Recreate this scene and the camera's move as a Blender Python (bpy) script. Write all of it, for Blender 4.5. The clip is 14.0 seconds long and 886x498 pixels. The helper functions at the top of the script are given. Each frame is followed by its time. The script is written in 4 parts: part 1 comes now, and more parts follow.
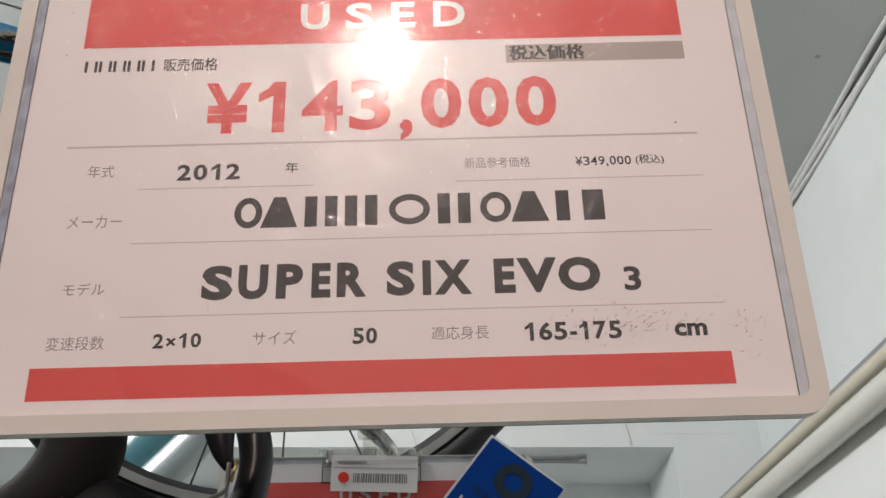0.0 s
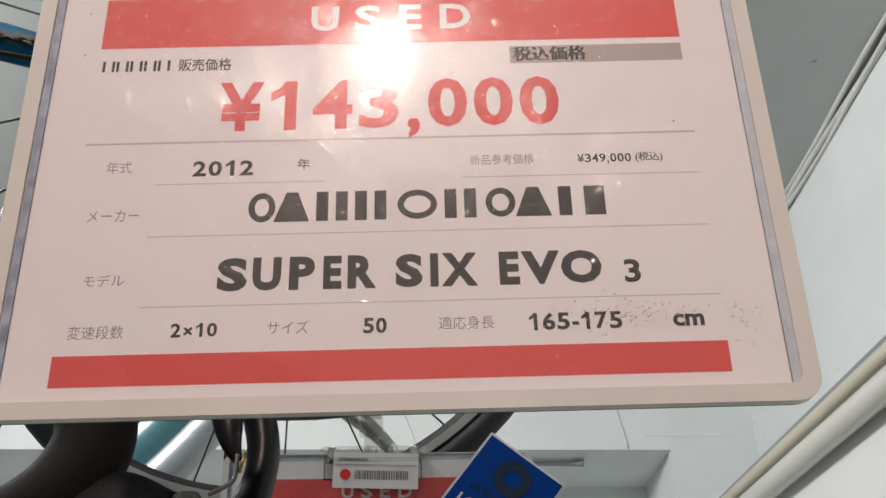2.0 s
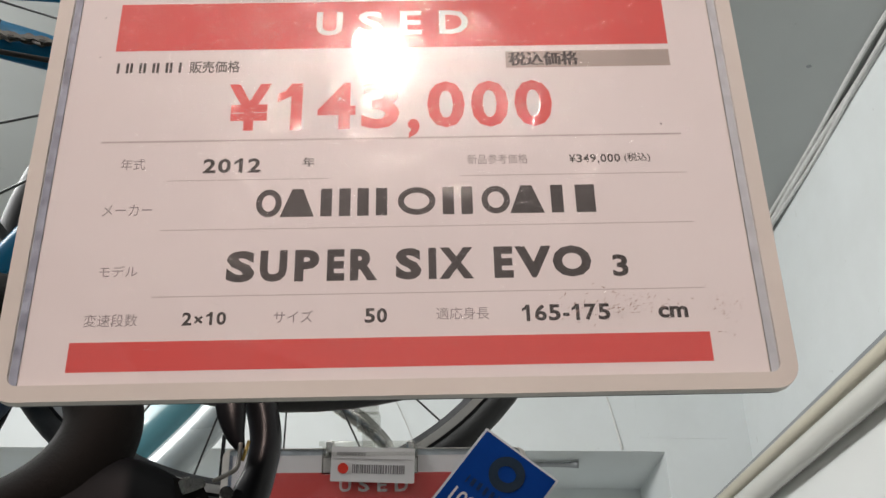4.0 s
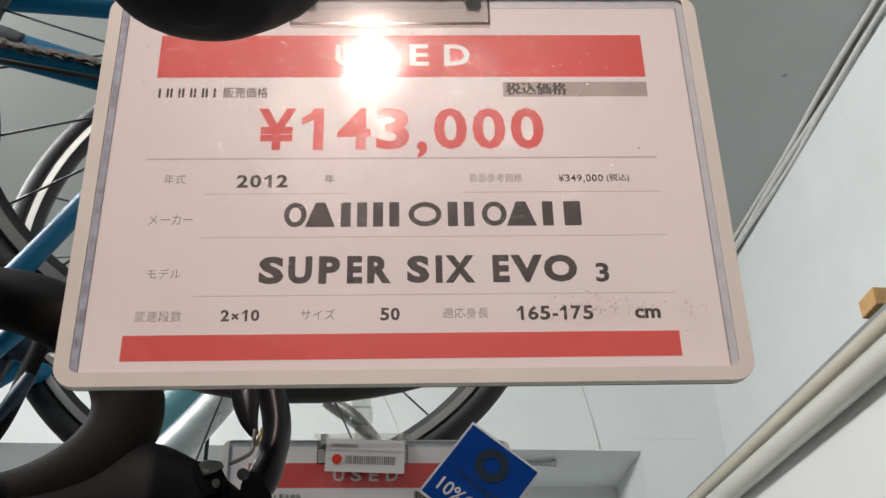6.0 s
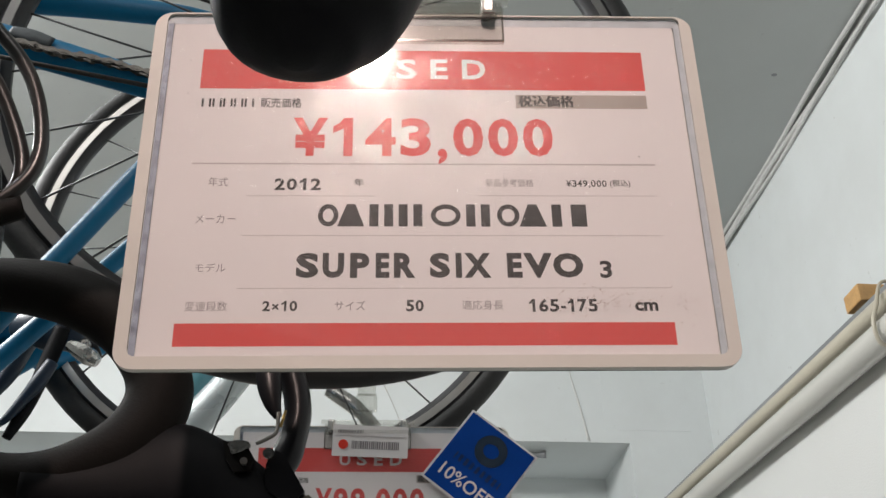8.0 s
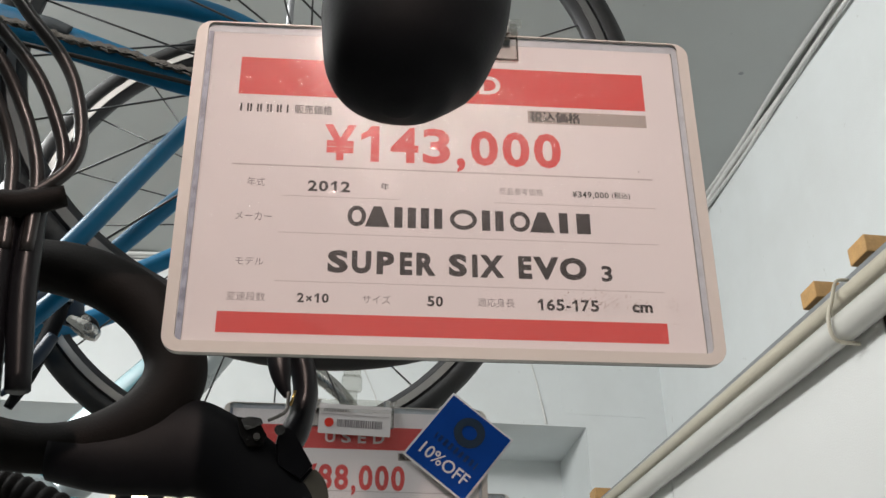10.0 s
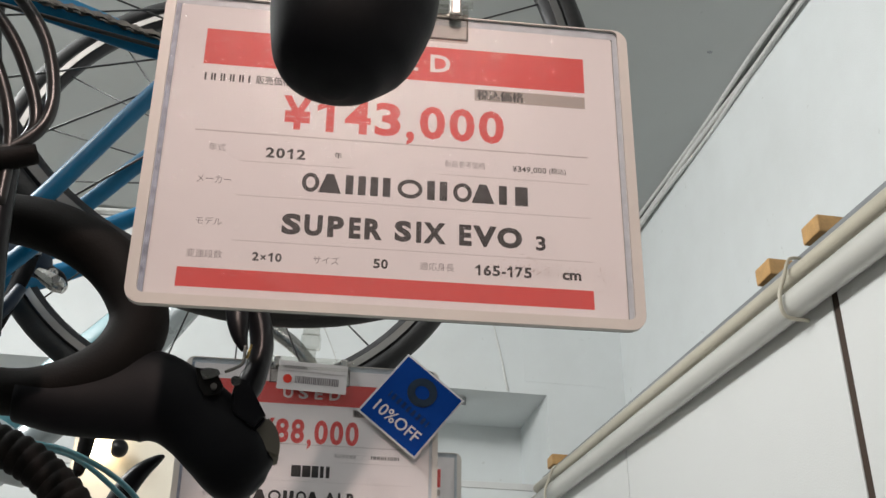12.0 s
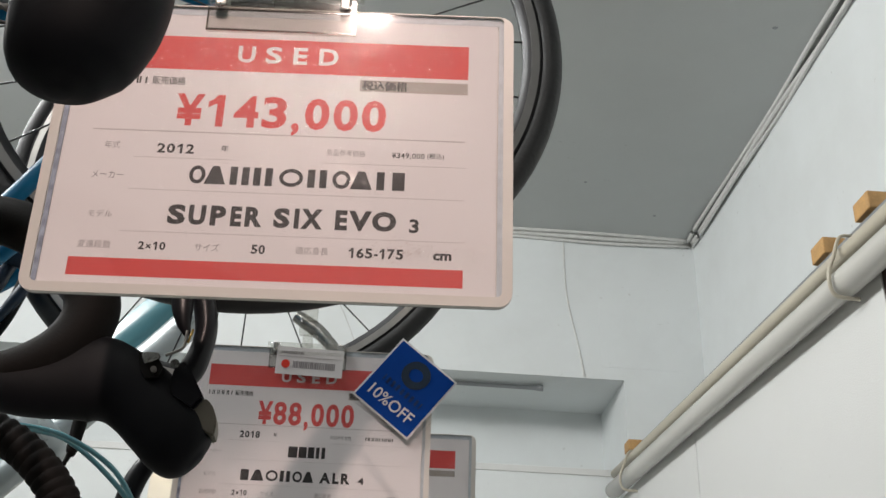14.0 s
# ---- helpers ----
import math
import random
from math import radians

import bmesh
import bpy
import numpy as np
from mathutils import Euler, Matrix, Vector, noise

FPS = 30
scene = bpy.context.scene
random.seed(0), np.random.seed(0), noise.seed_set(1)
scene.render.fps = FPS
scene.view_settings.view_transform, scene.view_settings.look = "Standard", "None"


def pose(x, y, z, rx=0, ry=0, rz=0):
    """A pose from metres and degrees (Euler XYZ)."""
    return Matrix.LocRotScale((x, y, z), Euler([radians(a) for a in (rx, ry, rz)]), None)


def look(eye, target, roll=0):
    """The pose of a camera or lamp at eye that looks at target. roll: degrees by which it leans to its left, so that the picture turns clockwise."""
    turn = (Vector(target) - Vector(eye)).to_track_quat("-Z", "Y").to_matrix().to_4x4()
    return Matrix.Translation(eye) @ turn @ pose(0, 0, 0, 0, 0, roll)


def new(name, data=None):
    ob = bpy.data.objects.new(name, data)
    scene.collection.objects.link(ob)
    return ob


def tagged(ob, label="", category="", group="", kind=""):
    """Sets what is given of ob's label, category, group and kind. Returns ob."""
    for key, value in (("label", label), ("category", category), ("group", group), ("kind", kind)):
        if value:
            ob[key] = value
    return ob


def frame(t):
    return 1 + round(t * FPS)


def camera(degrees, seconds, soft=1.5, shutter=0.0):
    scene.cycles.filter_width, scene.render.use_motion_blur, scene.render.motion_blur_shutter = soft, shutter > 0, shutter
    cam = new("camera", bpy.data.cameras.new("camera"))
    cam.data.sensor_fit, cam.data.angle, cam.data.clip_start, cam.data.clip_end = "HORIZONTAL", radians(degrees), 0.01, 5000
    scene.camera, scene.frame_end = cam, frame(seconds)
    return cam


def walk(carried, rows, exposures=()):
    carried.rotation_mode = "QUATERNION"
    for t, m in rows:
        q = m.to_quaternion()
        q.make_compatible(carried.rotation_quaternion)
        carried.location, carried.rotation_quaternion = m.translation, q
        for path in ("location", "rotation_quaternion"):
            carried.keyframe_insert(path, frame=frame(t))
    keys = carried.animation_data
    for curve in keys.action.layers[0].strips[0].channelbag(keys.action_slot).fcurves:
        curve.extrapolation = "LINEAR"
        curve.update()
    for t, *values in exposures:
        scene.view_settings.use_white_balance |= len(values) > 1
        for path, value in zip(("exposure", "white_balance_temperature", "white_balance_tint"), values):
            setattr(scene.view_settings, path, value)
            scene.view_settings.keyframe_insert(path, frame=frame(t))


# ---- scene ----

# ---------------------------------------------------------------- camera
cam = camera(44.9, 14.0, 1.5)
PATH = [
    (0.0, -0.0135, 0.0198, 1.4546, -4.28, 31.41, -1.55),
    (0.5, -0.0149, 0.0142, 1.4492, -4.37, 31.49, -1.58),
    (1.0, -0.0169, 0.0125, 1.4463, -4.51, 31.49, -1.64),
    (1.5, -0.0174, 0.0106, 1.4436, -4.46, 31.62, -1.57),
    (2.0, -0.0184, 0.0093, 1.4431, -4.49, 31.63, -1.59),
    (2.5, -0.0199, 0.0082, 1.4408, -4.59, 31.71, -1.48),
    (3.0, -0.0196, 0.0058, 1.4376, -4.54, 31.68, -1.42),
    (5.5, -0.0301, -0.0477, 1.4073, -5.53, 31.84, -1.30),
    (6.0, -0.0372, -0.0638, 1.3978, -6.00, 31.73, -1.44),
    (6.5, -0.0422, -0.0786, 1.3881, -6.29, 31.60, -1.46),
    (7.0, -0.0478, -0.0901, 1.3820, -6.43, 31.44, -1.43),
    (7.5, -0.0521, -0.0996, 1.3785, -6.46, 31.41, -1.38),
    (8.0, -0.0578, -0.1096, 1.3719, -6.66, 31.34, -1.35),
    (10.5, -0.1017, -0.1704, 1.3443, -10.02, 29.81, -0.42),
    (11.0, -0.1016, -0.1783, 1.3334, -10.73, 29.37, -0.18),
    (11.5, -0.0983, -0.1904, 1.3284, -11.07, 28.92, 0.06),
    (12.0, -0.0895, -0.2055, 1.3285, -10.94, 28.45, 0.34),
    (12.5, -0.0709, -0.2194, 1.3228, -10.22, 28.10, 0.55),
    (13.0, -0.0383, -0.2283, 1.3198, -8.88, 27.78, 1.14),
    (13.5, 0.0038, -0.2389, 1.3151, -6.92, 27.74, 1.43),
    (14.0, 0.0553, -0.2525, 1.3129, -4.43, 27.75, 1.96),
]
walk(cam, [(t, pose(x, y, z, 90 + pitch, 0, yaw) @ pose(0, 0, 0, 0, 0, roll)) for t, x, y, z, yaw, pitch, roll in PATH])

# ---------------------------------------------------------------- world and lamps
world = bpy.data.worlds.new("world")
scene.world = world
world.use_nodes = True
world.node_tree.nodes["Background"].inputs[0].default_value = (0.75, 0.86, 1.0, 1)
world.node_tree.nodes["Background"].inputs[1].default_value = 0.15
scene.view_settings.exposure = 0.0


def area_lamp(name, eye, target, sx, sy, watts, colour):
    data = bpy.data.lights.new(name, "AREA")
    data.shape, data.size, data.size_y, data.energy, data.color = "RECTANGLE", sx, sy, watts, colour
    ob = new(name, data)
    ob.matrix_world = look(eye, target)
    return ob


# area lamps without fixtures, added in place of the shop's unseen lighting
area_lamp("unseen_lamp_aisle", (-1.9, 1.25, 3.55), (1.3, 1.9, 2.5), 2.6, 0.3, 97, (0.975, 0.98, 0.97))
# added fill that brightens the second price card
area_lamp("fill_lamp_front", (-0.9, -0.5, 3.55), (0.0, 1.1, 1.7), 2.4, 0.3, 14, (1.0, 0.95, 0.92))
SPOT = Vector((-0.262, -1.79, 3.252))


# ---------------------------------------------------------------- materials
def node_material(name):
    m = bpy.data.materials.new(name)
    m.use_nodes = True
    return m, m.node_tree, m.node_tree.nodes["Principled BSDF"]


def surface(name, colour, rough=0.5, metal=0.0, vary=0.12, scale=18.0, bump=0.15, fine=160.0, coat=0.0, spread=0.12, spec=0.5):
    """Colour with variation at two scales, uneven gloss and fine relief."""
    m, nt, b = node_material(name)
    n, l = nt.nodes, nt.links
    tc = n.new("ShaderNodeTexCoord")
    big = n.new("ShaderNodeTexNoise")
    big.inputs["Scale"].default_value, big.inputs["Detail"].default_value = scale, 5
    small = n.new("ShaderNodeTexNoise")
    small.inputs["Scale"].default_value, small.inputs["Detail"].default_value = fine, 4
    l.new(tc.outputs["Object"], big.inputs["Vector"])
    l.new(tc.outputs["Object"], small.inputs["Vector"])
    mix = n.new("ShaderNodeMix")
    mix.data_type = "RGBA"
    mix.inputs["A"].default_value = (*[c * (1 - vary) for c in colour], 1)
    mix.inputs["B"].default_value = (*[min(1, c * (1 + vary)) for c in colour], 1)
    add = n.new("ShaderNodeMath")
    add.operation = "MULTIPLY_ADD"
    l.new(small.outputs["Fac"], add.inputs[0])
    add.inputs[1].default_value = 0.35
    l.new(big.outputs["Fac"], add.inputs[2])
    sub = n.new("ShaderNodeMath")
    sub.operation = "SUBTRACT"
    l.new(add.outputs[0], sub.inputs[0])
    sub.inputs[1].default_value = 0.17
    l.new(sub.outputs[0], mix.inputs["Factor"])
    l.new(mix.outputs["Result"], b.inputs["Base Color"])
    ramp = n.new("ShaderNodeMapRange")
    ramp.inputs["To Min"].default_value, ramp.inputs["To Max"].default_value = max(0.02, rough - spread), min(1, rough + spread)
    l.new(big.outputs["Fac"], ramp.inputs["Value"])
    l.new(ramp.outputs["Result"], b.inputs["Roughness"])
    b.inputs["Metallic"].default_value = metal
    b.inputs["Coat Weight"].default_value = coat
    b.inputs["Coat Roughness"].default_value = 0.06
    b.inputs["Specular IOR Level"].default_value = 0.13 if max(colour) < 0.0085 else spec
    if bump:
        bp = n.new("ShaderNodeBump")
        bp.inputs["Strength"].default_value, bp.inputs["Distance"].default_value = bump, 0.002
        l.new(small.outputs["Fac"], bp.inputs["Height"])
        l.new(bp.outputs["Normal"], b.inputs["Normal"])
    return m


def plaster(name, colour, stain, amount=0.5):
    """Painted wall with soft grime patches and small dark flecks."""
    m, nt, b = node_material(name)
    n, l = nt.nodes, nt.links
    tc = n.new("ShaderNodeTexCoord")
    grime = n.new("ShaderNodeTexNoise")
    grime.inputs["Scale"].default_value, grime.inputs["Detail"].default_value, grime.inputs["Roughness"].default_value = 1.7, 8, 0.62
    fleck = n.new("ShaderNodeTexNoise")
    fleck.inputs["Scale"].default_value, fleck.inputs["Detail"].default_value = 26, 2
    grain = n.new("ShaderNodeTexNoise")
    grain.inputs["Scale"].default_value, grain.inputs["Detail"].default_value = 220, 3
    for t in (grime, fleck, grain):
        l.new(tc.outputs["Object"], t.inputs["Vector"])
    r1 = n.new("ShaderNodeMapRange")
    r1.inputs["From Min"].default_value, r1.inputs["From Max"].default_value, r1.inputs["To Max"].default_value = 0.42, 0.75, amount
    l.new(grime.outputs["Fac"], r1.inputs["Value"])
    r2 = n.new("ShaderNodeMapRange")
    r2.inputs["From Min"].default_value, r2.inputs["From Max"].default_value, r2.inputs["To Max"].default_value = 0.73, 0.78, 0.55
    l.new(fleck.outputs["Fac"], r2.inputs["Value"])
    top = n.new("ShaderNodeMath")
    top.operation = "MAXIMUM"
    l.new(r1.outputs["Result"], top.inputs[0])
    l.new(r2.outputs["Result"], top.inputs[1])
    mix = n.new("ShaderNodeMix")
    mix.data_type = "RGBA"
    mix.inputs["A"].default_value, mix.inputs["B"].default_value = (*colour, 1), (*stain, 1)
    l.new(top.outputs[0], mix.inputs["Factor"])
    l.new(mix.outputs["Result"], b.inputs["Base Color"])
    b.inputs["Roughness"].default_value = 0.62
    bp = n.new("ShaderNodeBump")
    bp.inputs["Strength"].default_value, bp.inputs["Distance"].default_value = 0.25, 0.003
    l.new(grain.outputs["Fac"], bp.inputs["Height"])
    l.new(bp.outputs["Normal"], b.inputs["Normal"])
    return m


def clear_plastic(name, tint=(0.97, 0.98, 0.98), rough=0.04, gloss=1.0):
    """Clear sheet: see-through, with a mirror gloss."""
    m, nt, b = node_material(name)
    n, l = nt.nodes, nt.links
    n.remove(b)
    out = n["Material Output"]
    clear = n.new("ShaderNodeBsdfTransparent")
    clear.inputs[0].default_value = (*tint, 1)
    shine = n.new("ShaderNodeBsdfGlossy")
    shine.inputs["Roughness"].default_value = rough
    face = n.new("ShaderNodeLayerWeight")
    steep = n.new("ShaderNodeMath")
    steep.operation = "POWER"
    l.new(face.outputs["Facing"], steep.inputs[0])
    steep.inputs[1].default_value = 5.0
    boost = n.new("ShaderNodeMath")
    boost.operation = "MULTIPLY_ADD"
    l.new(steep.outputs[0], boost.inputs[0])
    boost.inputs[1].default_value, boost.inputs[2].default_value = 0.8, 0.04 * gloss
    mix = n.new("ShaderNodeMixShader")
    l.new(boost.outputs[0], mix.inputs[0])
    l.new(clear.outputs[0], mix.inputs[1])
    l.new(shine.outputs[0], mix.inputs[2])
    l.new(mix.outputs[0], out.inputs["Surface"])
    return m


def glow(name, colour, strength):
    m, nt, b = node_material(name)
    b.inputs["Base Color"].default_value = (*colour, 1)
    b.inputs["Emission Color"].default_value = (*colour, 1)
    b.inputs["Emission Strength"].default_value = strength
    return m


WALL = plaster("wall_paint", (0.74, 0.77, 0.77), (0.55, 0.56, 0.54), 0.35)
PANEL = plaster("panel_paint", (0.68, 0.685, 0.67), (0.62, 0.62, 0.60), 0.3)
CEIL = plaster("ceiling_paint", (0.50, 0.52, 0.51), (0.40, 0.41, 0.40), 0.3)
FLOOR = surface("floor_vinyl", (0.34, 0.33, 0.31), 0.4, 0, 0.2, 3, 0.05)
CABLE_W = surface("cable_grey", (0.62, 0.62, 0.60), 0.5, 0, 0.15, 30)
PIPE = surface("pipe_enamel", (0.56, 0.55, 0.51), 0.2, 0, 0.03, 6, 0.0)
CREAM = surface("cream_plastic", (0.50, 0.46, 0.37), 0.4, 0, 0.1, 20)
RAILM = surface("grey_steel", (0.30, 0.31, 0.32), 0.45, 0.4, 0.15, 20)
WOOD = surface("pine_block", (0.50, 0.29, 0.11), 0.55, 0, 0.3, 40, 0.3)
BROWN = surface("brown_gap", (0.045, 0.026, 0.016), 0.7, 0, 0.3, 30)
PAPER = surface("paper", (0.74, 0.71, 0.71), 0.75, 0, 0.03, 14, 0.05)
RIM_W = surface("card_edge_plastic", (0.60, 0.57, 0.53), 0.35, 0, 0.05, 25, 0.05)
GREYEDGE = surface("worn_edge", (0.46, 0.51, 0.55), 0.45, 0, 0.3, 140, 0.1)
SCUFFED = surface("scuffed_strip", (0.21, 0.24, 0.30), 0.45, 0, 1.6, 120, 0.2)
RED = surface("red_ink", (0.61, 0.066, 0.060), 0.6, 0, 0.06, 40, 0.0)
INK = surface("black_ink", (0.022, 0.02, 0.02), 0.6, 0, 0.2, 60, 0.0)
SOFTINK = surface("grey_ink", (0.22, 0.20, 0.21), 0.6, 0, 0.2, 60, 0.0)
LINEINK = surface("line_ink", (0.46, 0.42, 0.42), 0.6, 0, 0.15, 60, 0.0)
GREYINK = surface("grey_box_ink", (0.36, 0.32, 0.29), 0.6, 0, 0.1, 30, 0.0)
WHITEINK = surface("white_ink", (0.72, 0.66, 0.66), 0.6, 0, 0.1, 60, 0.0)
BLUEINK = surface("blue_ink", (0.001, 0.045, 0.26), 0.6, 0, 0.12, 40, 0.0, spec=0.1)
DARKBLUE = surface("dark_blue_lacquer", (0.003, 0.018, 0.042), 0.4, 0, 0.12, 40, 0.0)
COVER = clear_plastic("clear_cover", (0.985, 0.98, 0.98), 0.047, 0.5)


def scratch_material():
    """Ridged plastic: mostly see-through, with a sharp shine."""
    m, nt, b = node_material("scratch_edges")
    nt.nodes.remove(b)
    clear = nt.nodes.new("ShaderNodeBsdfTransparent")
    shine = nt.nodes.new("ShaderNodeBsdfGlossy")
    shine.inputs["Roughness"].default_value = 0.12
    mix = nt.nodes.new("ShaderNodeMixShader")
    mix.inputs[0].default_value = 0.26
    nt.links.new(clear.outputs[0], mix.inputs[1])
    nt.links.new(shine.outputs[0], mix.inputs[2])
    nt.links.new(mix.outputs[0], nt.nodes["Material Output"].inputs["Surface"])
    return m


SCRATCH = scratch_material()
CLEAR = clear_plastic("clear_plastic", (0.90, 0.90, 0.88), 0.05, 2.6)
CLEAREDGE = clear_plastic("clear_plastic_edge", (0.48, 0.45, 0.42), 0.08, 4.0)
TAPE = surface("bar_tape", (0.0062, 0.0052, 0.0046), 0.68, 0, 0.35, 40, 0.14, 500, spec=0.13)
RUBBER = surface("hood_rubber", (0.0046, 0.0047, 0.0060), 0.55, 0, 0.25, 25, 0.04, 700, spec=0.36)
TYRE = surface("tyre_rubber", (0.010, 0.0105, 0.011), 0.55, 0, 0.3, 30, 0.3)
BLACKM = surface("black_lacquer", (0.007, 0.007, 0.0085), 0.33, 0.0, 0.2, 30, 0.05, spec=0.22)
HOUSING = surface("cable_housing", (0.012, 0.010, 0.0095), 0.34, 0, 0.2, 30, 0.0)
STEEL = surface("bright_steel", (0.62, 0.61, 0.59), 0.25, 1.0, 0.1, 60, 0.1)
ALLOY = surface("rim_alloy", (0.42, 0.41, 0.39), 0.38, 0.8, 0.12, 25, 0.1)
DULLALLOY = surface("dull_alloy", (0.22, 0.215, 0.21), 0.5, 0.5, 0.12, 25, 0.1)
DARKALLOY = surface("dark_rim", (0.03, 0.03, 0.032), 0.4, 0.2, 0.15, 25, 0.1)
SPOKE = surface("spoke_steel", (0.10, 0.10, 0.10), 0.4, 0.7, 0.1, 30, 0.0)
BLUE = surface("blue_lacquer", (0.002, 0.15, 0.31), 0.35, 0.0, 0.12, 12, 0.03, coat=0.0, spec=0.35)
TEAL = surface("teal_lacquer", (0.10, 0.27, 0.31), 0.3, 0, 0.1, 12, 0.03, coat=0.5)
SILVERGREY = surface("silver_lacquer", (0.42, 0.47, 0.48), 0.3, 0.2, 0.1, 12, 0.03, coat=0.5)
CHAIN = surface("chain_steel", (0.15, 0.14, 0.125), 0.42, 0.5, 0.4, 200, 0.2)
CHAINDARK = surface("chain_grease", (0.03, 0.027, 0.024), 0.5, 0.3, 0.3, 200, 0.2)
REDM = surface("red_lacquer", (0.45, 0.03, 0.03), 0.35, 0, 0.1, 20, 0.05)
BULB = glow("warm_bulb", (1.0, 0.72, 0.46), 70.0)
FARBULB = glow("far_bulb", (1.0, 0.80, 0.52), 9.0)
WARMWALL = plaster("warm_panel", (0.72, 0.66, 0.55), (0.6, 0.54, 0.44), 0.3)


# ---------------------------------------------------------------- building helpers
def part(name, bm, material, parent=None, label="", smooth=False, shadow=True):
    me = bpy.data.meshes.new(name)
    bm.to_mesh(me)
    bm.free()
    for p in me.polygons:
        p.use_smooth = smooth
    me.materials.append(material)
    ob = new(name, me)
    ob.visible_shadow = shadow
    if parent is not None:
        ob.parent = parent
    if label:
        tagged(ob, label)
    return ob


def thing(name, label, category, m=None, group="", kind=""):
    ob = new(name)
    ob.empty_display_size = 0.05
    if m is not None:
        ob.matrix_world = m
    return tagged(ob, label, category, group, kind)


def structure(name, bm, material, label, category="structure", smooth=False):
    return tagged(part(name, bm, material, None, "", smooth), label, category, "", "structure")


def box(bm, x0, y0, z0, x1, y1, z1, bevel=0.0, m=None):
    made = bmesh.ops.create_cube(bm, size=1.0)["verts"]
    for v in made:
        v.co = Vector((x0 + (v.co.x + 0.5) * (x1 - x0), y0 + (v.co.y + 0.5) * (y1 - y0), z0 + (v.co.z + 0.5) * (z1 - z0)))
    if bevel:
        edges = {e for v in made for e in v.link_edges}
        r = bmesh.ops.bevel(bm, geom=list(edges), offset=bevel, segments=2, profile=0.6, affect="EDGES")
        made = list({v for f in r["faces"] for v in f.verts} | {v for v in made if v.is_valid})
    if m is not None:
        bmesh.ops.transform(bm, matrix=m, verts=[v for v in made if v.is_valid])
    return bm


def boxed(*a, **k):
    return box(bmesh.new(), *a, **k)


def catmull(points, steps=8):
    """A smooth line through points of any number of columns."""
    p = np.array(points, float)
    p = np.vstack([2 * p[0] - p[1], p, 2 * p[-1] - p[-2]])
    out = []
    for i in range(1, len(p) - 2):
        for s in range(steps):
            t = s / steps
            out.append(0.5 * (2 * p[i] + (p[i + 1] - p[i - 1]) * t + (2 * p[i - 1] - 5 * p[i] + 4 * p[i + 1] - p[i + 2]) * t * t
                              + (3 * p[i] - p[i - 1] - 3 * p[i + 1] + p[i + 2]) * t ** 3))
    out.append(p[-2])
    return np.array(out)


def sweep(bm, points, seg=12, steps=8, up=(0, 1, 0), caps=True, smooth=True, square=2.0):
    """A tube through rows of x, y, z, r or x, y, z, ra, rb: ra along up, rb across it."""
    rows = catmull(points, steps) if smooth else np.array(points, float)
    if rows.shape[1] == 4:
        rows = np.hstack([rows, rows[:, 3:4]])
    rings = []
    for i, row in enumerate(rows):
        a, b = rows[max(0, i - 1)], rows[min(len(rows) - 1, i + 1)]
        d = Vector(b[:3] - a[:3]).normalized()
        u = Vector(up) - d * d.dot(Vector(up))
        if u.length < 0.05:
            u = Vector((0.3, 0.2, 1)) - d * d.dot(Vector((0.3, 0.2, 1)))
        u.normalize()
        w = d.cross(u)
        ring = []
        for k in range(seg):
            g = 2 * math.pi * k / seg
            c, s = math.cos(g), math.sin(g)
            c = math.copysign(abs(c) ** (2 / square), c)
            s = math.copysign(abs(s) ** (2 / square), s)
            ring.append(bm.verts.new(Vector(row[:3]) + u * c * row[3] + w * s * row[4]))
        rings.append(ring)
    for r, q in zip(rings, rings[1:]):
        for k in range(seg):
            bm.faces.new((r[k], r[(k + 1) % seg], q[(k + 1) % seg], q[k]))
    if caps:
        bm.faces.new(list(reversed(rings[0])))
        bm.faces.new(rings[-1])
    return bm


def tube(points, **k):
    return sweep(bmesh.new(), points, **k)


def lathe(bm, profile, seg=48, axis="y"):
    """A closed ring of (radius, offset) pairs turned round an axis."""
    rings = []
    for i in range(seg):
        g = 2 * math.pi * i / seg
        c, s = math.cos(g), math.sin(g)
        rings.append([bm.verts.new((r * c, o, r * s) if axis == "y" else (r * c, r * s, o)) for r, o in profile])
    n = len(profile)
    for i in range(seg):
        p, q = rings[i], rings[(i + 1) % seg]
        for k in range(n):
            bm.faces.new((p[k], p[(k + 1) % n], q[(k + 1) % n], q[k]))
    return bm


def round_rect(w, h, r, n=6):
    pts = []
    for cx, cz, g0 in ((w / 2 - r, h / 2 - r, 0), (-w / 2 + r, h / 2 - r, 90), (-w / 2 + r, -h / 2 + r, 180), (w / 2 - r, -h / 2 + r, 270)):
        for k in range(n + 1):
            g = radians(g0 + 90 * k / n)
            pts.append((cx + r * math.cos(g), cz + r * math.sin(g)))
    return pts


def plate(pts, y0, y1, bm=None):
    """A flat outline in x, z given thickness from y0 (front) to y1."""
    bm = bm or bmesh.new()
    f = [bm.verts.new((x, y0, z)) for x, z in pts]
    b = [bm.verts.new((x, y1, z)) for x, z in pts]
    bm.faces.new(f)
    bm.faces.new(list(reversed(b)))
    n = len(pts)
    for k in range(n):
        bm.faces.new((f[(k + 1) % n], f[k], b[k], b[(k + 1) % n]))
    return bm


def rect(x0, z0, x1, z1):
    return [(x0, z0), (x1, z0), (x1, z1), (x0, z1)]


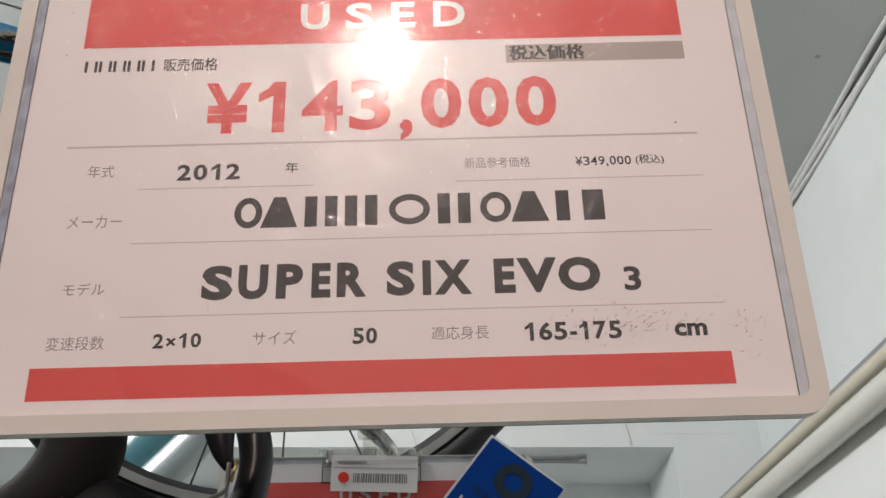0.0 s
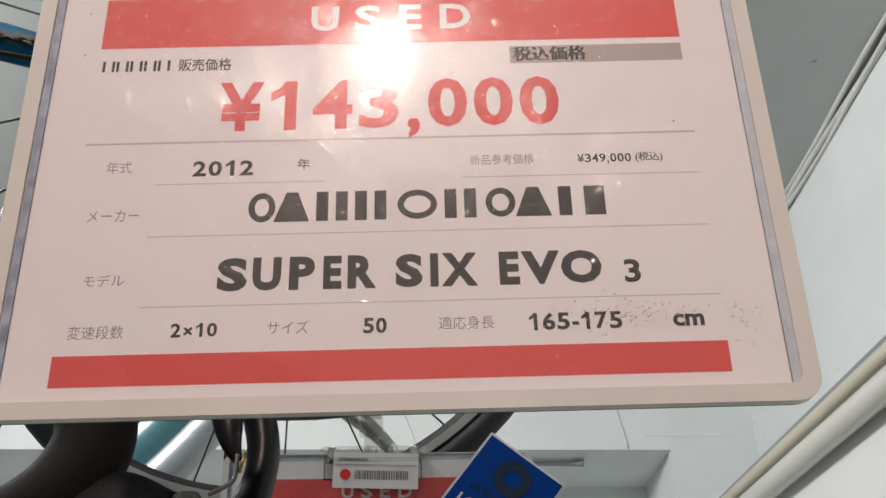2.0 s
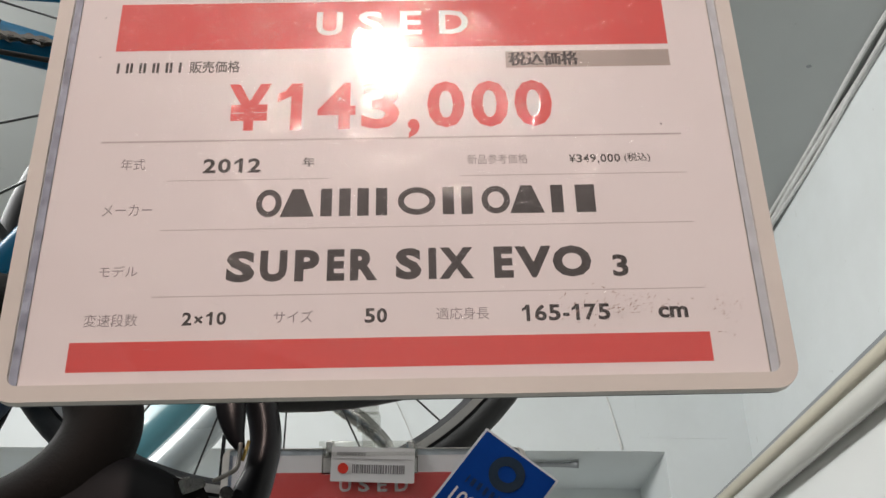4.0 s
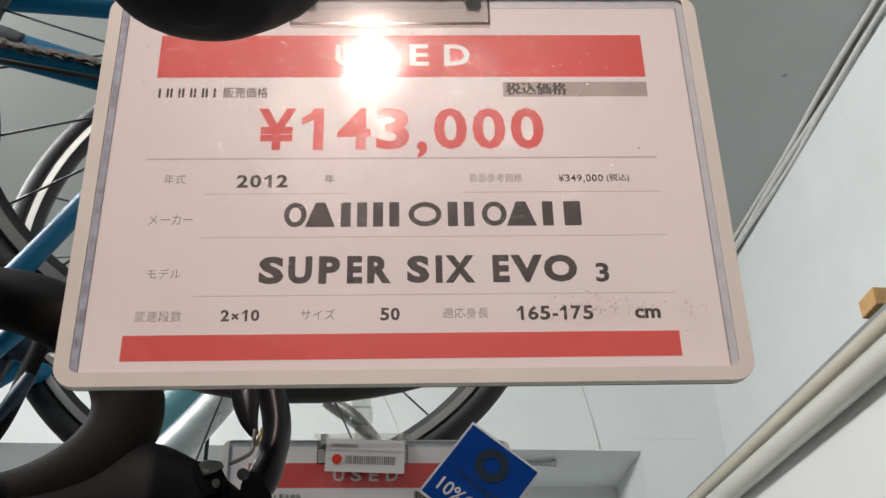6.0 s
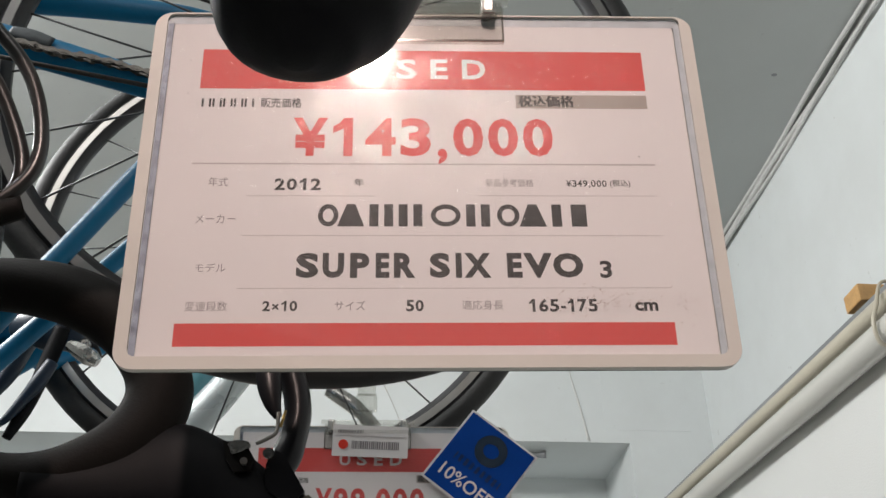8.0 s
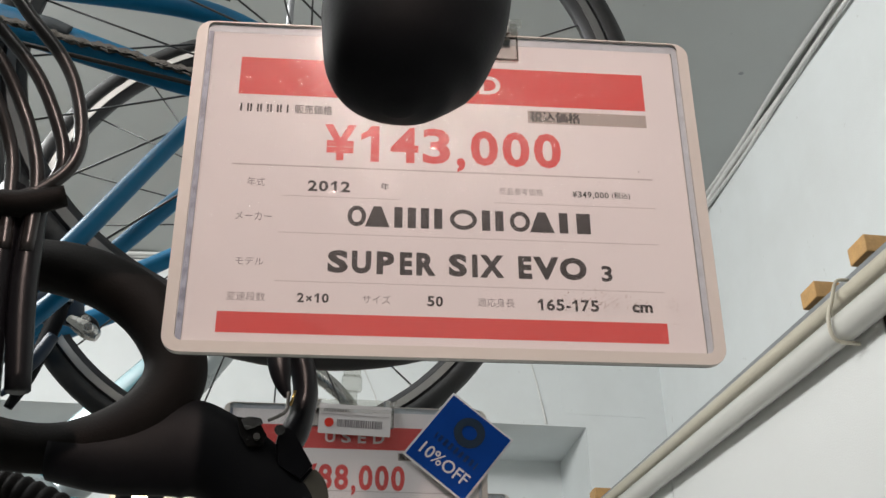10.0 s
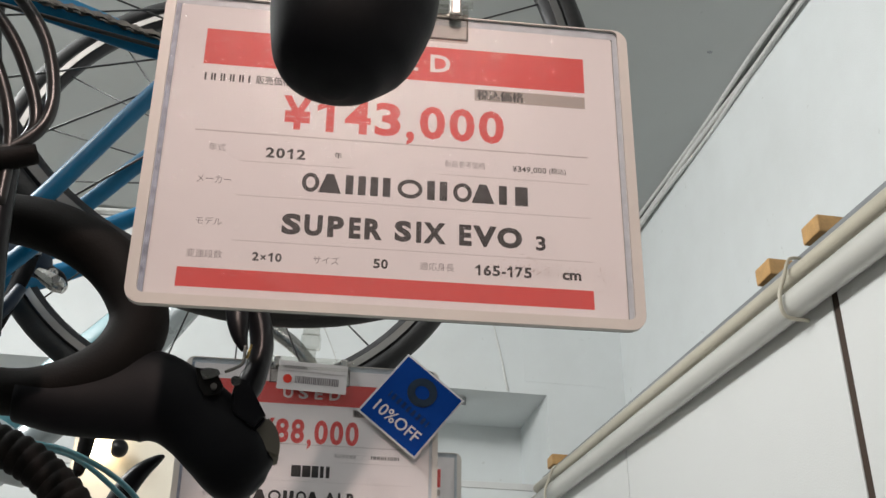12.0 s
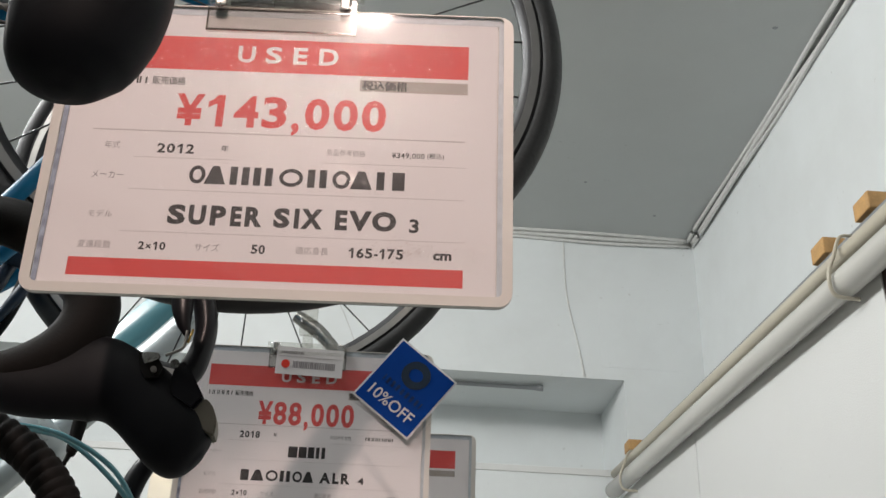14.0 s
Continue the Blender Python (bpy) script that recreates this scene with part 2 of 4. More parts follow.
def ring_plate(outer, inner, y0, y1):
    bm = bmesh.new()
    n = len(outer)
    sets = [[bm.verts.new((x, y, z)) for x, z in pts] for pts, y in ((outer, y0), (inner, y0), (inner, y1), (outer, y1))]
    for a, b in ((0, 1), (1, 2), (2, 3), (3, 0)):
        for k in range(n):
            bm.faces.new((sets[a][k], sets[a][(k + 1) % n], sets[b][(k + 1) % n], sets[b][k]))
    bmesh.ops.recalc_face_normals(bm, faces=bm.faces[:])
    return bm


def lettering(text, x0, z0, x1, z1, y, bold=0.0, shear=0.0, turn=0.0):
    """Built-in font, fitted into the box x0..x1, z0..z1 of the plane y."""
    cu = bpy.data.curves.new("lettering", "FONT")
    cu.body, cu.offset, cu.shear, cu.resolution_u = text, bold, shear, 3
    ob = bpy.data.objects.new("lettering", cu)
    scene.collection.objects.link(ob)
    bpy.context.view_layer.update()
    me = bpy.data.meshes.new_from_object(ob.evaluated_get(bpy.context.evaluated_depsgraph_get()))
    bpy.data.objects.remove(ob)
    bpy.data.curves.remove(cu)
    bm = bmesh.new()
    bm.from_mesh(me)
    bpy.data.meshes.remove(me)
    if not bm.verts:
        return plate(rect(x0, z0, x1, z1), y, y + 0.0002, bm)
    lo = [min(v.co[i] for v in bm.verts) for i in (0, 1)]
    hi = [max(v.co[i] for v in bm.verts) for i in (0, 1)]
    for v in bm.verts:
        v.co = Vector((x0 + (v.co.x - lo[0]) / (hi[0] - lo[0]) * (x1 - x0), y, z0 + (v.co.y - lo[1]) / (hi[1] - lo[1]) * (z1 - z0)))
    if turn:
        bmesh.ops.rotate(bm, cent=((x0 + x1) / 2, y, (z0 + z1) / 2), matrix=Matrix.Rotation(turn, 3, "Y"), verts=bm.verts)
    return bm


ADVANCE = {",": (0.278, 0.065, 0.215, -0.147, 0.140), "-": (0.333, 0.056, 0.305, 0.192, 0.330), "×": (0.584, 0.075, 0.510, 0.085, 0.520),
           "1": (0.556, 0.080, 0.394, 0.0, 0.716), "(": (0.333, 0.06, 0.31, -0.2, 0.73), ")": (0.333, 0.03, 0.28, -0.2, 0.73), " ": (0.278, 0, 0, 0, 0),
           "¥": (0.556, 0.005, 0.552, 0.0, 0.716)}


def numerals(text, x0, z0, x1, z1, y, bold=0.03):
    """A line of heavy figures, each glyph set to the width of a bold grotesque; the 1 gets its flag."""
    total = sum(ADVANCE.get(c, (0.556,))[0] for c in text)
    first, last = ADVANCE.get(text[0], (0.556, 0.035, 0.515, 0, 0)), ADVANCE.get(text[-1], (0.556, 0.035, 0.515, 0, 0))
    total -= first[1] + last[0] - last[2]
    kx, kz = (x1 - x0) / total, (z1 - z0) / 0.716
    bm = bmesh.new()
    pen = x0 - first[1] * kx
    for c in text:
        adv, a, b, lo, hi = ADVANCE.get(c, (0.556, 0.035, 0.515, 0.0, 0.716))
        if c == "1":
            stem = pen + 0.250 * kx, pen + 0.394 * kx
            plate(rect(stem[0], z0, stem[1], z1), y, y + 0.0001, bm)
            plate([(stem[0] + 0.02 * kx, z1), (stem[0], z1 - 0.0 * kz), (pen + 0.185 * kx, z1 - 0.10 * kz), (pen + 0.080 * kx, z1 - 0.165 * kz), (pen + 0.080 * kx, z1 - 0.29 * kz), (stem[0] + 0.02 * kx, z1 - 0.185 * kz)], y - 0.00003, y + 0.0001, bm)
        elif c == "-":
            plate(rect(pen + a * kx, z0 + lo * kz, pen + b * kx, z0 + hi * kz), y, y + 0.0001, bm)
        elif c != " ":
            g = lettering(c, pen + a * kx, z0 + lo * kz, pen + b * kx, z0 + hi * kz, y, bold)
            me = bpy.data.meshes.new("glyph")
            g.to_mesh(me)
            g.free()
            bm.from_mesh(me)
            bpy.data.meshes.remove(me)
        pen += adv * kx
    return bm


def word(letters, z0, z1, y, bold=0.03):
    """Heavy capitals, each in its own span (letter, x0, x1)."""
    bm = bmesh.new()
    for c, x0, x1 in letters:
        g = lettering(c, x0, z0, x1, z1, y, bold)
        me = bpy.data.meshes.new("glyph")
        g.to_mesh(me)
        g.free()
        bm.from_mesh(me)
        bpy.data.meshes.remove(me)
    return bm


def mark_shapes(shapes, z0, z1, y):
    """Plain rings, wedges, blocks and bars in a row, (kind, x0, x1) each, for a maker's wording that is not spelt out."""
    bm = bmesh.new()
    h = z1 - z0
    for kind, x0, x1 in shapes:
        w, cx, cz = x1 - x0, (x0 + x1) / 2, (z0 + z1) / 2
        if kind == "ring":
            outer = [(cx + w / 2 * math.cos(g * math.pi / 16), cz + h / 2 * math.sin(g * math.pi / 16)) for g in range(32)]
            inner = [(cx + (w / 2 - 0.19 * h) * math.cos(g * math.pi / 16), cz + 0.30 * h * math.sin(g * math.pi / 16)) for g in range(32)]
            for k in range(32):
                plate([outer[k], outer[(k + 1) % 32], inner[(k + 1) % 32], inner[k]], y, y + 0.0001, bm)
        elif kind == "wedge":
            plate([(x0, z0), (x1, z0), (cx + 0.16 * w, z1), (cx - 0.16 * w, z1)], y, y + 0.0001, bm)
        elif kind == "pair":
            plate(rect(x0, z0, x0 + 0.38 * w, z1), y, y + 0.0001, bm)
            plate(rect(x1 - 0.38 * w, z0, x1, z1), y, y + 0.0001, bm)
        elif kind == "block":
            plate(rect(x0, z0, x1, z1), y, y + 0.0001, bm)
        elif kind == "bar":
            plate(rect(x0, z0, x0 + 0.62 * w, z1), y, y + 0.0001, bm)
    return bm


def name_bars(widths, x0, z0, x1, z1, y, fill=0.36):
    """Plain upright bars, two to a letter, for wording that is not spelt out."""
    bm = bmesh.new()
    total = sum(abs(w) for w in widths)
    x = x0
    for w in widths:
        s = abs(w) / total * (x1 - x0)
        if w > 0:
            k = s * 0.88
            plate(rect(x, z0, x + k * fill, z1), y, y + 0.0002, bm)
            plate(rect(x + k * (1 - fill), z0, x + k, z1), y, y + 0.0002, bm)
        x += s
    return bm

# ---------------------------------------------------------------- room
RX, BY, CZ = 1.56, 4.055, 3.71
PX = 1.15
structure("floor", boxed(-4.1, -3.1, -0.1, 1.7, 4.6, 0.0), FLOOR, "grey vinyl shop floor", "floor")
structure("ceiling", boxed(-4.1, -3.1, CZ, 1.7, 4.6, CZ + 0.12), CEIL, "grey painted ceiling slab with small stains", "ceiling")
structure("wall_east", boxed(RX, -3.1, 0, RX + 0.12, 4.6, CZ), WALL, "white painted wall with flecks and cables along its top", "wall")
structure("wall_west", boxed(-4.1, -3.1, 0, -4.0, 4.6, CZ), WALL, "white painted wall", "wall")
structure("wall_south", boxed(-4.0, -3.1, 0, RX, -3.0, CZ), WALL, "white painted wall", "wall")
# back wall with a deep recess under a lintel
RT, RB_, RR = 3.003, 2.60, 1.20
bm = bmesh.new()
box(bm, -4.0, BY, RT, RX, BY + 0.15, CZ)
box(bm, RR, BY, 0, RX, BY + 0.45, RT)
box(bm, -4.0, BY, 0, RR, BY + 0.45, RB_)
box(bm, -4.0, BY + 0.45, RB_, RR, BY + 0.5, RT + 0.15)
box(bm, -4.0, BY + 0.15, RT, RR, BY + 0.45, RT + 0.15)
structure("wall_north", bm, WALL, "white painted end wall with a deep recess", "wall")
# thin cracked board edge and patched panel on the end wall
bm = bmesh.new()
sweep(bm, [(0.945, BY, 3.66, 0.004), (0.955, BY, 3.40, 0.0035), (1.0, BY, 3.16, 0.004), (1.025, BY, 3.01, 0.006)], seg=6)
structure("crack_trim", bm, CABLE_W, "thin grey cable stuck down the wall", "cable", True)
structure("wall_patch", boxed(1.10, BY - 0.002, 3.06, 1.47, BY + 0.01, 3.455), WALL, "painted-over board on the wall", "panel")
structure("ledge_strip", boxed(-3.9, BY - 0.006, 2.572, 1.19, BY + 0.01, 2.60, bevel=0.002), PANEL, "white strip under the recess", "trim")
bm = tube([(0.2, BY + 0.12, RT - 0.012, 0.010), (0.75, BY + 0.12, RT - 0.014, 0.010), (0.86, BY + 0.10, RT - 0.02, 0.016)], seg=8)
structure("recess_cable", bm, RAILM, "dark cable end under the recess's top", "cable", True)


def cable_run(name, points, r, label):
    structure(name, tube(points, seg=7, steps=5), CABLE_W, label, "cable", True)


rng = random.Random(4)
for k, (dx, dz, r) in enumerate(((0.011, 0.011, 0.013), (0.030, 0.008, 0.009), (0.008, 0.031, 0.008))):
    cable_run("cable_trim", [(RX - dx + rng.uniform(-0.012, 0.006), -2.9 + 0.45 * i, CZ - dz + rng.uniform(-0.012, 0.006), r) for i in range(16)] + [(RX - dx, BY - 0.02, CZ - dz, r)], r,
              "grey cables bundled along the ceiling's edge")
    cable_run("cable_trim", [(RX - 0.02 - 0.4 * i, BY - dx + rng.uniform(-0.004, 0.003), CZ - dz + rng.uniform(-0.012, 0.006), r) for i in range(9)], r,
              "grey cables bundled along the ceiling's edge")
for x, y, r in ((1.376, 2.513, 0.008), (1.316, 3.83, 0.006), (0.952, 3.589, 0.006)):
    bm = bmesh.new()
    bmesh.ops.create_uvsphere(bm, u_segments=10, v_segments=6, radius=r, matrix=pose(x, y, CZ) @ Matrix.Diagonal((1.3, 1, 0.5, 1)))
    structure("ceiling_anchor", bm, RAILM, "small dark screw anchor in the ceiling", "anchor", True)

# white partition boards with brown joints, pipe and blocks along their top
tops = [(-2.9, 1.6875), (1.7145, 3.02), (3.026, BY)]
part_wall = thing("wall_partition", "white boarded partition with dark brown joints", "wall", kind="structure")
for y0, y1 in tops:
    part("panel", boxed(PX, y0, 0, PX + 0.03, y1, 2.47, bevel=0.002), PANEL, part_wall)
part("joint", boxed(PX + 0.003, 1.6878, 0, PX + 0.028, 1.7142, 2.46), BROWN, part_wall, "dark brown batten in the joint")
part("joint", boxed(PX + 0.012, 3.015, 0, PX + 0.028, 3.03, 2.46), BROWN, part_wall, "dark brown batten in the joint")


def along(y, z0, slope, y0):
    return z0 + slope * (y - y0)


pipe = thing("wall_pipe", "cream enamelled pipe strapped along the top of the partition", "pipe", kind="structure")
part("pipe", tube([(1.115, y, along(y, 2.374, 0.052, 1.6), 0.033) for y in (-2.5, 0, 1.6, 4.0)], seg=28, steps=6), PIPE, pipe, smooth=True)
part("thin_pipe", tube([(1.128, y, along(y, 2.449, 0.050, 1.6), 0.020) for y in (-2.5, 0, 1.6, 4.0)], seg=14, steps=6), CREAM, pipe, "thin cream conduit", smooth=True)
part("rail", tube([(1.158, y, along(y, 2.495, 0.047, 1.6), 0.011) for y in (-2.5, 0, 1.6, 4.0)], seg=12, steps=3, square=8), RAILM, pipe, "grey steel rail")
for y in (1.80, 3.72):
    c = along(y, 2.38, 0.042, 1.6)
    part("strap", tube([(1.145, y, c + 0.115, 0.004), (1.112, y - 0.005, c + 0.105, 0.004), (1.090, y - 0.010, c + 0.055, 0.005), (1.072, y - 0.01, c + 0.005, 0.005), (1.085, y, c - 0.038, 0.005), (1.14, y, c - 0.045, 0.005)],
                        seg=7, up=(0.1, 1, 0.1)), CREAM, pipe, "cream wire strap", smooth=True)
for y in (1.70, 1.94, 3.84):
    blk = tagged(part("wooden_block", boxed(1.150, y + 0.01, along(y, 2.524, 0.047, 1.6), 1.22, y + 0.085, along(y, 2.568, 0.047, 1.6), bevel=0.004), WOOD),
                 "small orange-brown wooden block on the rail", "wooden block", "blocks along the rail")


# ---------------------------------------------------------------- price cards
def price_card(m, label):
    card = thing("price_card", label, "price card", m, "hanging price cards")
    w, h = 0.3152, 0.2235

    def sleeve(inset, r, open_top=0.0):
        # the sleeve sits a little to one side of the sheet; its rim runs round three sides
        return [(x + 0.0008, z + (open_top if z > 0 else 0.0)) for x, z in round_rect(w - 2 * inset, h - 2 * inset, r)]

    part("rim", ring_plate(sleeve(0.0, 0.010), sleeve(0.0068, 0.004, 0.0060), -0.0022, 0.0022), RIM_W, card, "off-white plastic rim round three sides")
    part("backing", plate(sleeve(0.0066, 0.004), 0.0008, 0.002), RIM_W, card)
    # black board added to draw the shade along the rim's underside
    part("rim_shade_board", plate(sleeve(0.0004, 0.010), 0.0023, 0.0042), BLACKM, card, "dark board added as the shaded underside of the rim")
    part("worn_edge", ring_plate(sleeve(0.0060, 0.005, 0.0054), round_rect(0.2962, 0.2095, 0.001), -0.0004, 0.0006), GREYEDGE, card, "scuffed grey inner edge of the sleeve")
    part("scuffed_strip", plate(rect(-0.1496, -0.1048, -0.1464, 0.1048), -0.0008, -0.0005), SCUFFED, card, "dark scuffed strip beside the sheet")
    part("paper", plate(rect(-0.1462, -0.105, 0.1474, 0.105), -0.0003, 0.0005), PAPER, card, "white printed sheet")
    part("cover", plate(sleeve(0.0056, 0.005, 0.0050), -0.0020, -0.0016), COVER, card, "scratched clear plastic cover", shadow=False)
    return card


def ink(card, name, bm, material):
    return part(name, bm, material, card, shadow=False)


Y_INK = -0.00045


def bar(card, x0, z0, x1, z1, material, name="print_bar"):
    ink(card, name, plate(rect(x0 / 1000, z0 / 1000, x1 / 1000, z1 / 1000), Y_INK, Y_INK + 0.0001), material)


def write(card, text, x0, z0, x1, z1, material, bold=0.0, shear=0.0, lift=0.0):
    ink(card, "print_text", lettering(text, x0 / 1000, z0 / 1000, x1 / 1000, z1 / 1000, Y_INK - 0.0001 - lift, bold, shear), material)


def figures(card, text, x0, z0, x1, z1, material, bold=0.03):
    ink(card, "print_text", numerals(text, x0 / 1000, z0 / 1000, x1 / 1000, z1 / 1000, Y_INK - 0.0001, bold), material)


def capitals(card, letters, z0, z1, material, bold=0.05):
    ink(card, "print_text", word([(c, a / 1000, b / 1000) for c, a, b in letters], z0 / 1000, z1 / 1000, Y_INK - 0.0001, bold), material)


def shapes(card, row, z0, z1, material):
    ink(card, "print_shapes", mark_shapes([(c, a / 1000, b / 1000) for c, a, b in row], z0 / 1000, z1 / 1000, Y_INK - 0.0001), material)


def bars(card, widths, x0, z0, x1, z1, material, fill=0.36):
    ink(card, "print_bars", name_bars(widths, x0 / 1000, z0 / 1000, x1 / 1000, z1 / 1000, Y_INK - 0.0001, fill), material)


def common_print(card):
    bar(card, -127.8, 58.6, 126.8, 86.2, RED, "red_band")
    bar(card, -128.4, -99.2, 126.2, -86.6, RED, "red_band")
    for ch, x0, x1 in (("U", -36, -23.8), ("S", -16.6, -5.0), ("E", 3.0, 13.0), ("D", 21.2, 34.8)):
        write(card, ch, x0, 66.0, x1, 80.0, WHITEINK, 0.025)
    bars(card, (1, 1, 1, 1, 1), -126, 46.0, -96, 51.6, INK, 0.22)
    write(card, "販売価格", -93, 45.4, -70, 52.2, INK, 0.012)
    bar(card, 51.3, 46.0, 126.6, 55.3, GREYINK, "grey_box")
    for d in (0.0, 0.35, 0.7):
        write(card, "税込価格", 52.5 + d, 47.0, 84.0 + d, 54.8, INK, 0.0, 0.0, d / 12000)
    bar(card, -128, 8.0, 126.7, 8.9, LINEINK, "rule")
    write(card, "年式", -118, -6.2, -107.5, -0.4, SOFTINK)
    write(card, "年", -39.5, -5.8, -34.3, -1.0, INK, 0.012)
    write(card, "新品参考価格", 32, -6.0, 58.2, -0.9, SOFTINK)
    bar(card, -97.6, -12.1, -28, -11.7, LINEINK, "rule")
    bar(card, 28.3, -11.8, 126.7, -11.4, LINEINK, "rule")
    write(card, "メーカー", -123, -29.0, -102, -23.4, SOFTINK)
    bar(card, -98, -36.4, 126.5, -36.0, LINEINK, "rule")
    write(card, "モデル", -120.7, -57.8, -105, -52.6, SOFTINK)
    bar(card, -98.4, -67.3, 126.7, -66.9, LINEINK, "rule")
    write(card, "変速段数", -124, -80.0, -102.6, -74.4, SOFTINK)
    write(card, "サイズ", -48.2, -79.6, -32.4, -74.2, SOFTINK)
    write(card, "適応身長", 17.2, -79.5, 38.4, -74.0, SOFTINK)
    write(card, "cm", 106.6, -80.4, 118.6, -75.2, INK, 0.035)


def spring_clip(card, x, z, w, label):
    """Clear plastic jaw over the card's top edge with a small metal hinge."""
    c = thing("card_clip", label, "clip", card.matrix_world.copy())
    a = w / 2000
    x, z = x / 1000, z / 1000
    part("jaw", boxed(x - a, -0.0062, z, x + a, -0.0034, z + 0.030, bevel=0.0009), CLEAR, c, shadow=False)
    outer = [(x - a, z), (x + a, z), (x + a, z + 0.018), (x - a, z + 0.018)]
    inner = [(x - a + 0.0011, z + 0.0012), (x + a - 0.0011, z + 0.0012), (x + a - 0.0011, z + 0.0172), (x - a + 0.0011, z + 0.0172)]
    part("lip", ring_plate(outer, inner, -0.0071, -0.0063), CLEAREDGE, c, "thick moulded edge of the clear jaw", shadow=False)
    part("back_jaw", boxed(x - a, 0.0034, z + 0.004, x + a, 0.0060, z + 0.030, bevel=0.0009), CLEAR, c, shadow=False)
    part("grip", boxed(x - a, -0.0120, z + 0.0175, x + a, -0.0066, z + 0.0215, bevel=0.0009), CLEAR, c, shadow=False)
    part("hinge_rod", tube([(x - a - 0.004, -0.001, z + 0.034, 0.0028), (x + a + 0.004, -0.001, z + 0.034, 0.0028)], seg=10, smooth=False, up=(0, 0, 1)), CLEAR, c, smooth=True, shadow=False)
    for s in (-0.42, 0.42):
        part("spring", boxed(x + s * 2 * a - 0.0042, -0.0090, z + 0.020, x + s * 2 * a + 0.0042, 0.0070, z + 0.035, bevel=0.002), STEEL, c, "small bent steel spring", shadow=True)
    return c


CARD = Matrix.Translation((-0.01, 0.368, 1.71)) @ pose(0, 0, 0, 3.67, -0.11, -3.89)
card = price_card(CARD, "white used price card with red bands in a scratched clear sleeve")
common_print(card)
figures(card, "¥143,000", -74.0, 13.5, 70.9, 38.8, RED)
figures(card, "2012", -82.4, -8.4, -57.4, -1.0, INK)
figures(card, "¥349,000", 76.2, -5.9, 98.5, -1.7, INK, 0.015)
write(card, "(税込)", 100.3, -6.3, 111.6, -1.3, INK, 0.012)
shapes(card, (("ring", -58.4, -47.5), ("wedge", -48.1, -33.7), ("pair", -31.0, -18.3), ("pair", -15.4, -2.7), ("ring", 1.8, 17.8), ("pair", 20.8, 33.6), ("ring", 37.4, 49.5), ("wedge", 49.3, 64.0), ("bar", 67.0, 75.4), ("block", 77.5, 85.8)), -30.7, -17.1, INK)
capitals(card, (("S", -68.8, -57.0), ("U", -55.0, -43.8), ("P", -40.7, -30.6), ("E", -27.4, -20.2), ("R", -17.9, -6.7), ("S", 0.8, 11.5), ("I", 14.4, 17.6), ("X", 18.8, 33.0), ("E", 41.4, 49.3), ("V", 50.1, 65.3), ("O", 65.6, 81.6)), -61.2, -46.6, INK)
figures(card, "3", 90.2, -61.4, 96.6, -51.2, INK)
figures(card, "2×10", -84.8, -80.0, -67.1, -74.2, INK)
figures(card, "50", -11.6, -80.3, -2.6, -73.8, INK)
figures(card, "165-175", 51.7, -80.7, 87.2, -73.5, INK)
rngs = random.Random(9)
bm = bmesh.new()
for _ in range(150):
    g = rngs.random()
    x, z = (rngs.gauss(92, 17), rngs.gauss(-75.5, 4.0)) if g < 0.8 else (rngs.gauss(134, 5), rngs.gauss(-76, 5))
    if not 45 < x < 146:
        continue
    a, s = radians(rngs.gauss(40, 22)), rngs.uniform(0.25, 1.3) / 1000
    t = rngs.uniform(0.08, 0.22) / 1000
    u, v = Vector((math.cos(a), 0, math.sin(a))) * s, Vector((-math.sin(a), 0, math.cos(a))) * t
    o = Vector((x / 1000, -0.00215, z / 1000))
    bm.faces.new([bm.verts.new(o + k) for k in (-u, v, u, -v)])
part("scuff", bm, surface("scuff_dirt", (0.30, 0.21, 0.18), 0.8, 0, 0.3, 80, 0), card, "brown rubbed dirt marks on the cover")
for x, z in ((-133.8, 54), (118, 12.6), (-134, 77)):
    part("speck", plate([(x / 1000 + 0.0006 * rngs.uniform(0.7, 1) * math.cos(k * 1.047), z / 1000 + 0.0005 * rngs.uniform(0.7, 1) * math.sin(k * 1.047)) for k in range(6)], -0.0023, -0.00205), SOFTINK, card)
# dark broken line where the sheet's lower edge meets the sleeve
bm = bmesh.new()
x = -0.118
while x < 0.146:
    ln = rngs.choice((0.0015, 0.003, 0.006, 0.009))
    z = -0.1049 + rngs.uniform(-0.0001, 0.0001)
    plate(rect(x, z - rngs.uniform(0.0001, 0.0003), min(x + ln, 0.147), z + 0.0001), -0.0009, -0.0006, bm)
    x += ln + rngs.choice((0.0006, 0.002, 0.005, 0.013))
part("edge_line", bm, INK, card, "dark broken line along the sheet's lower edge")
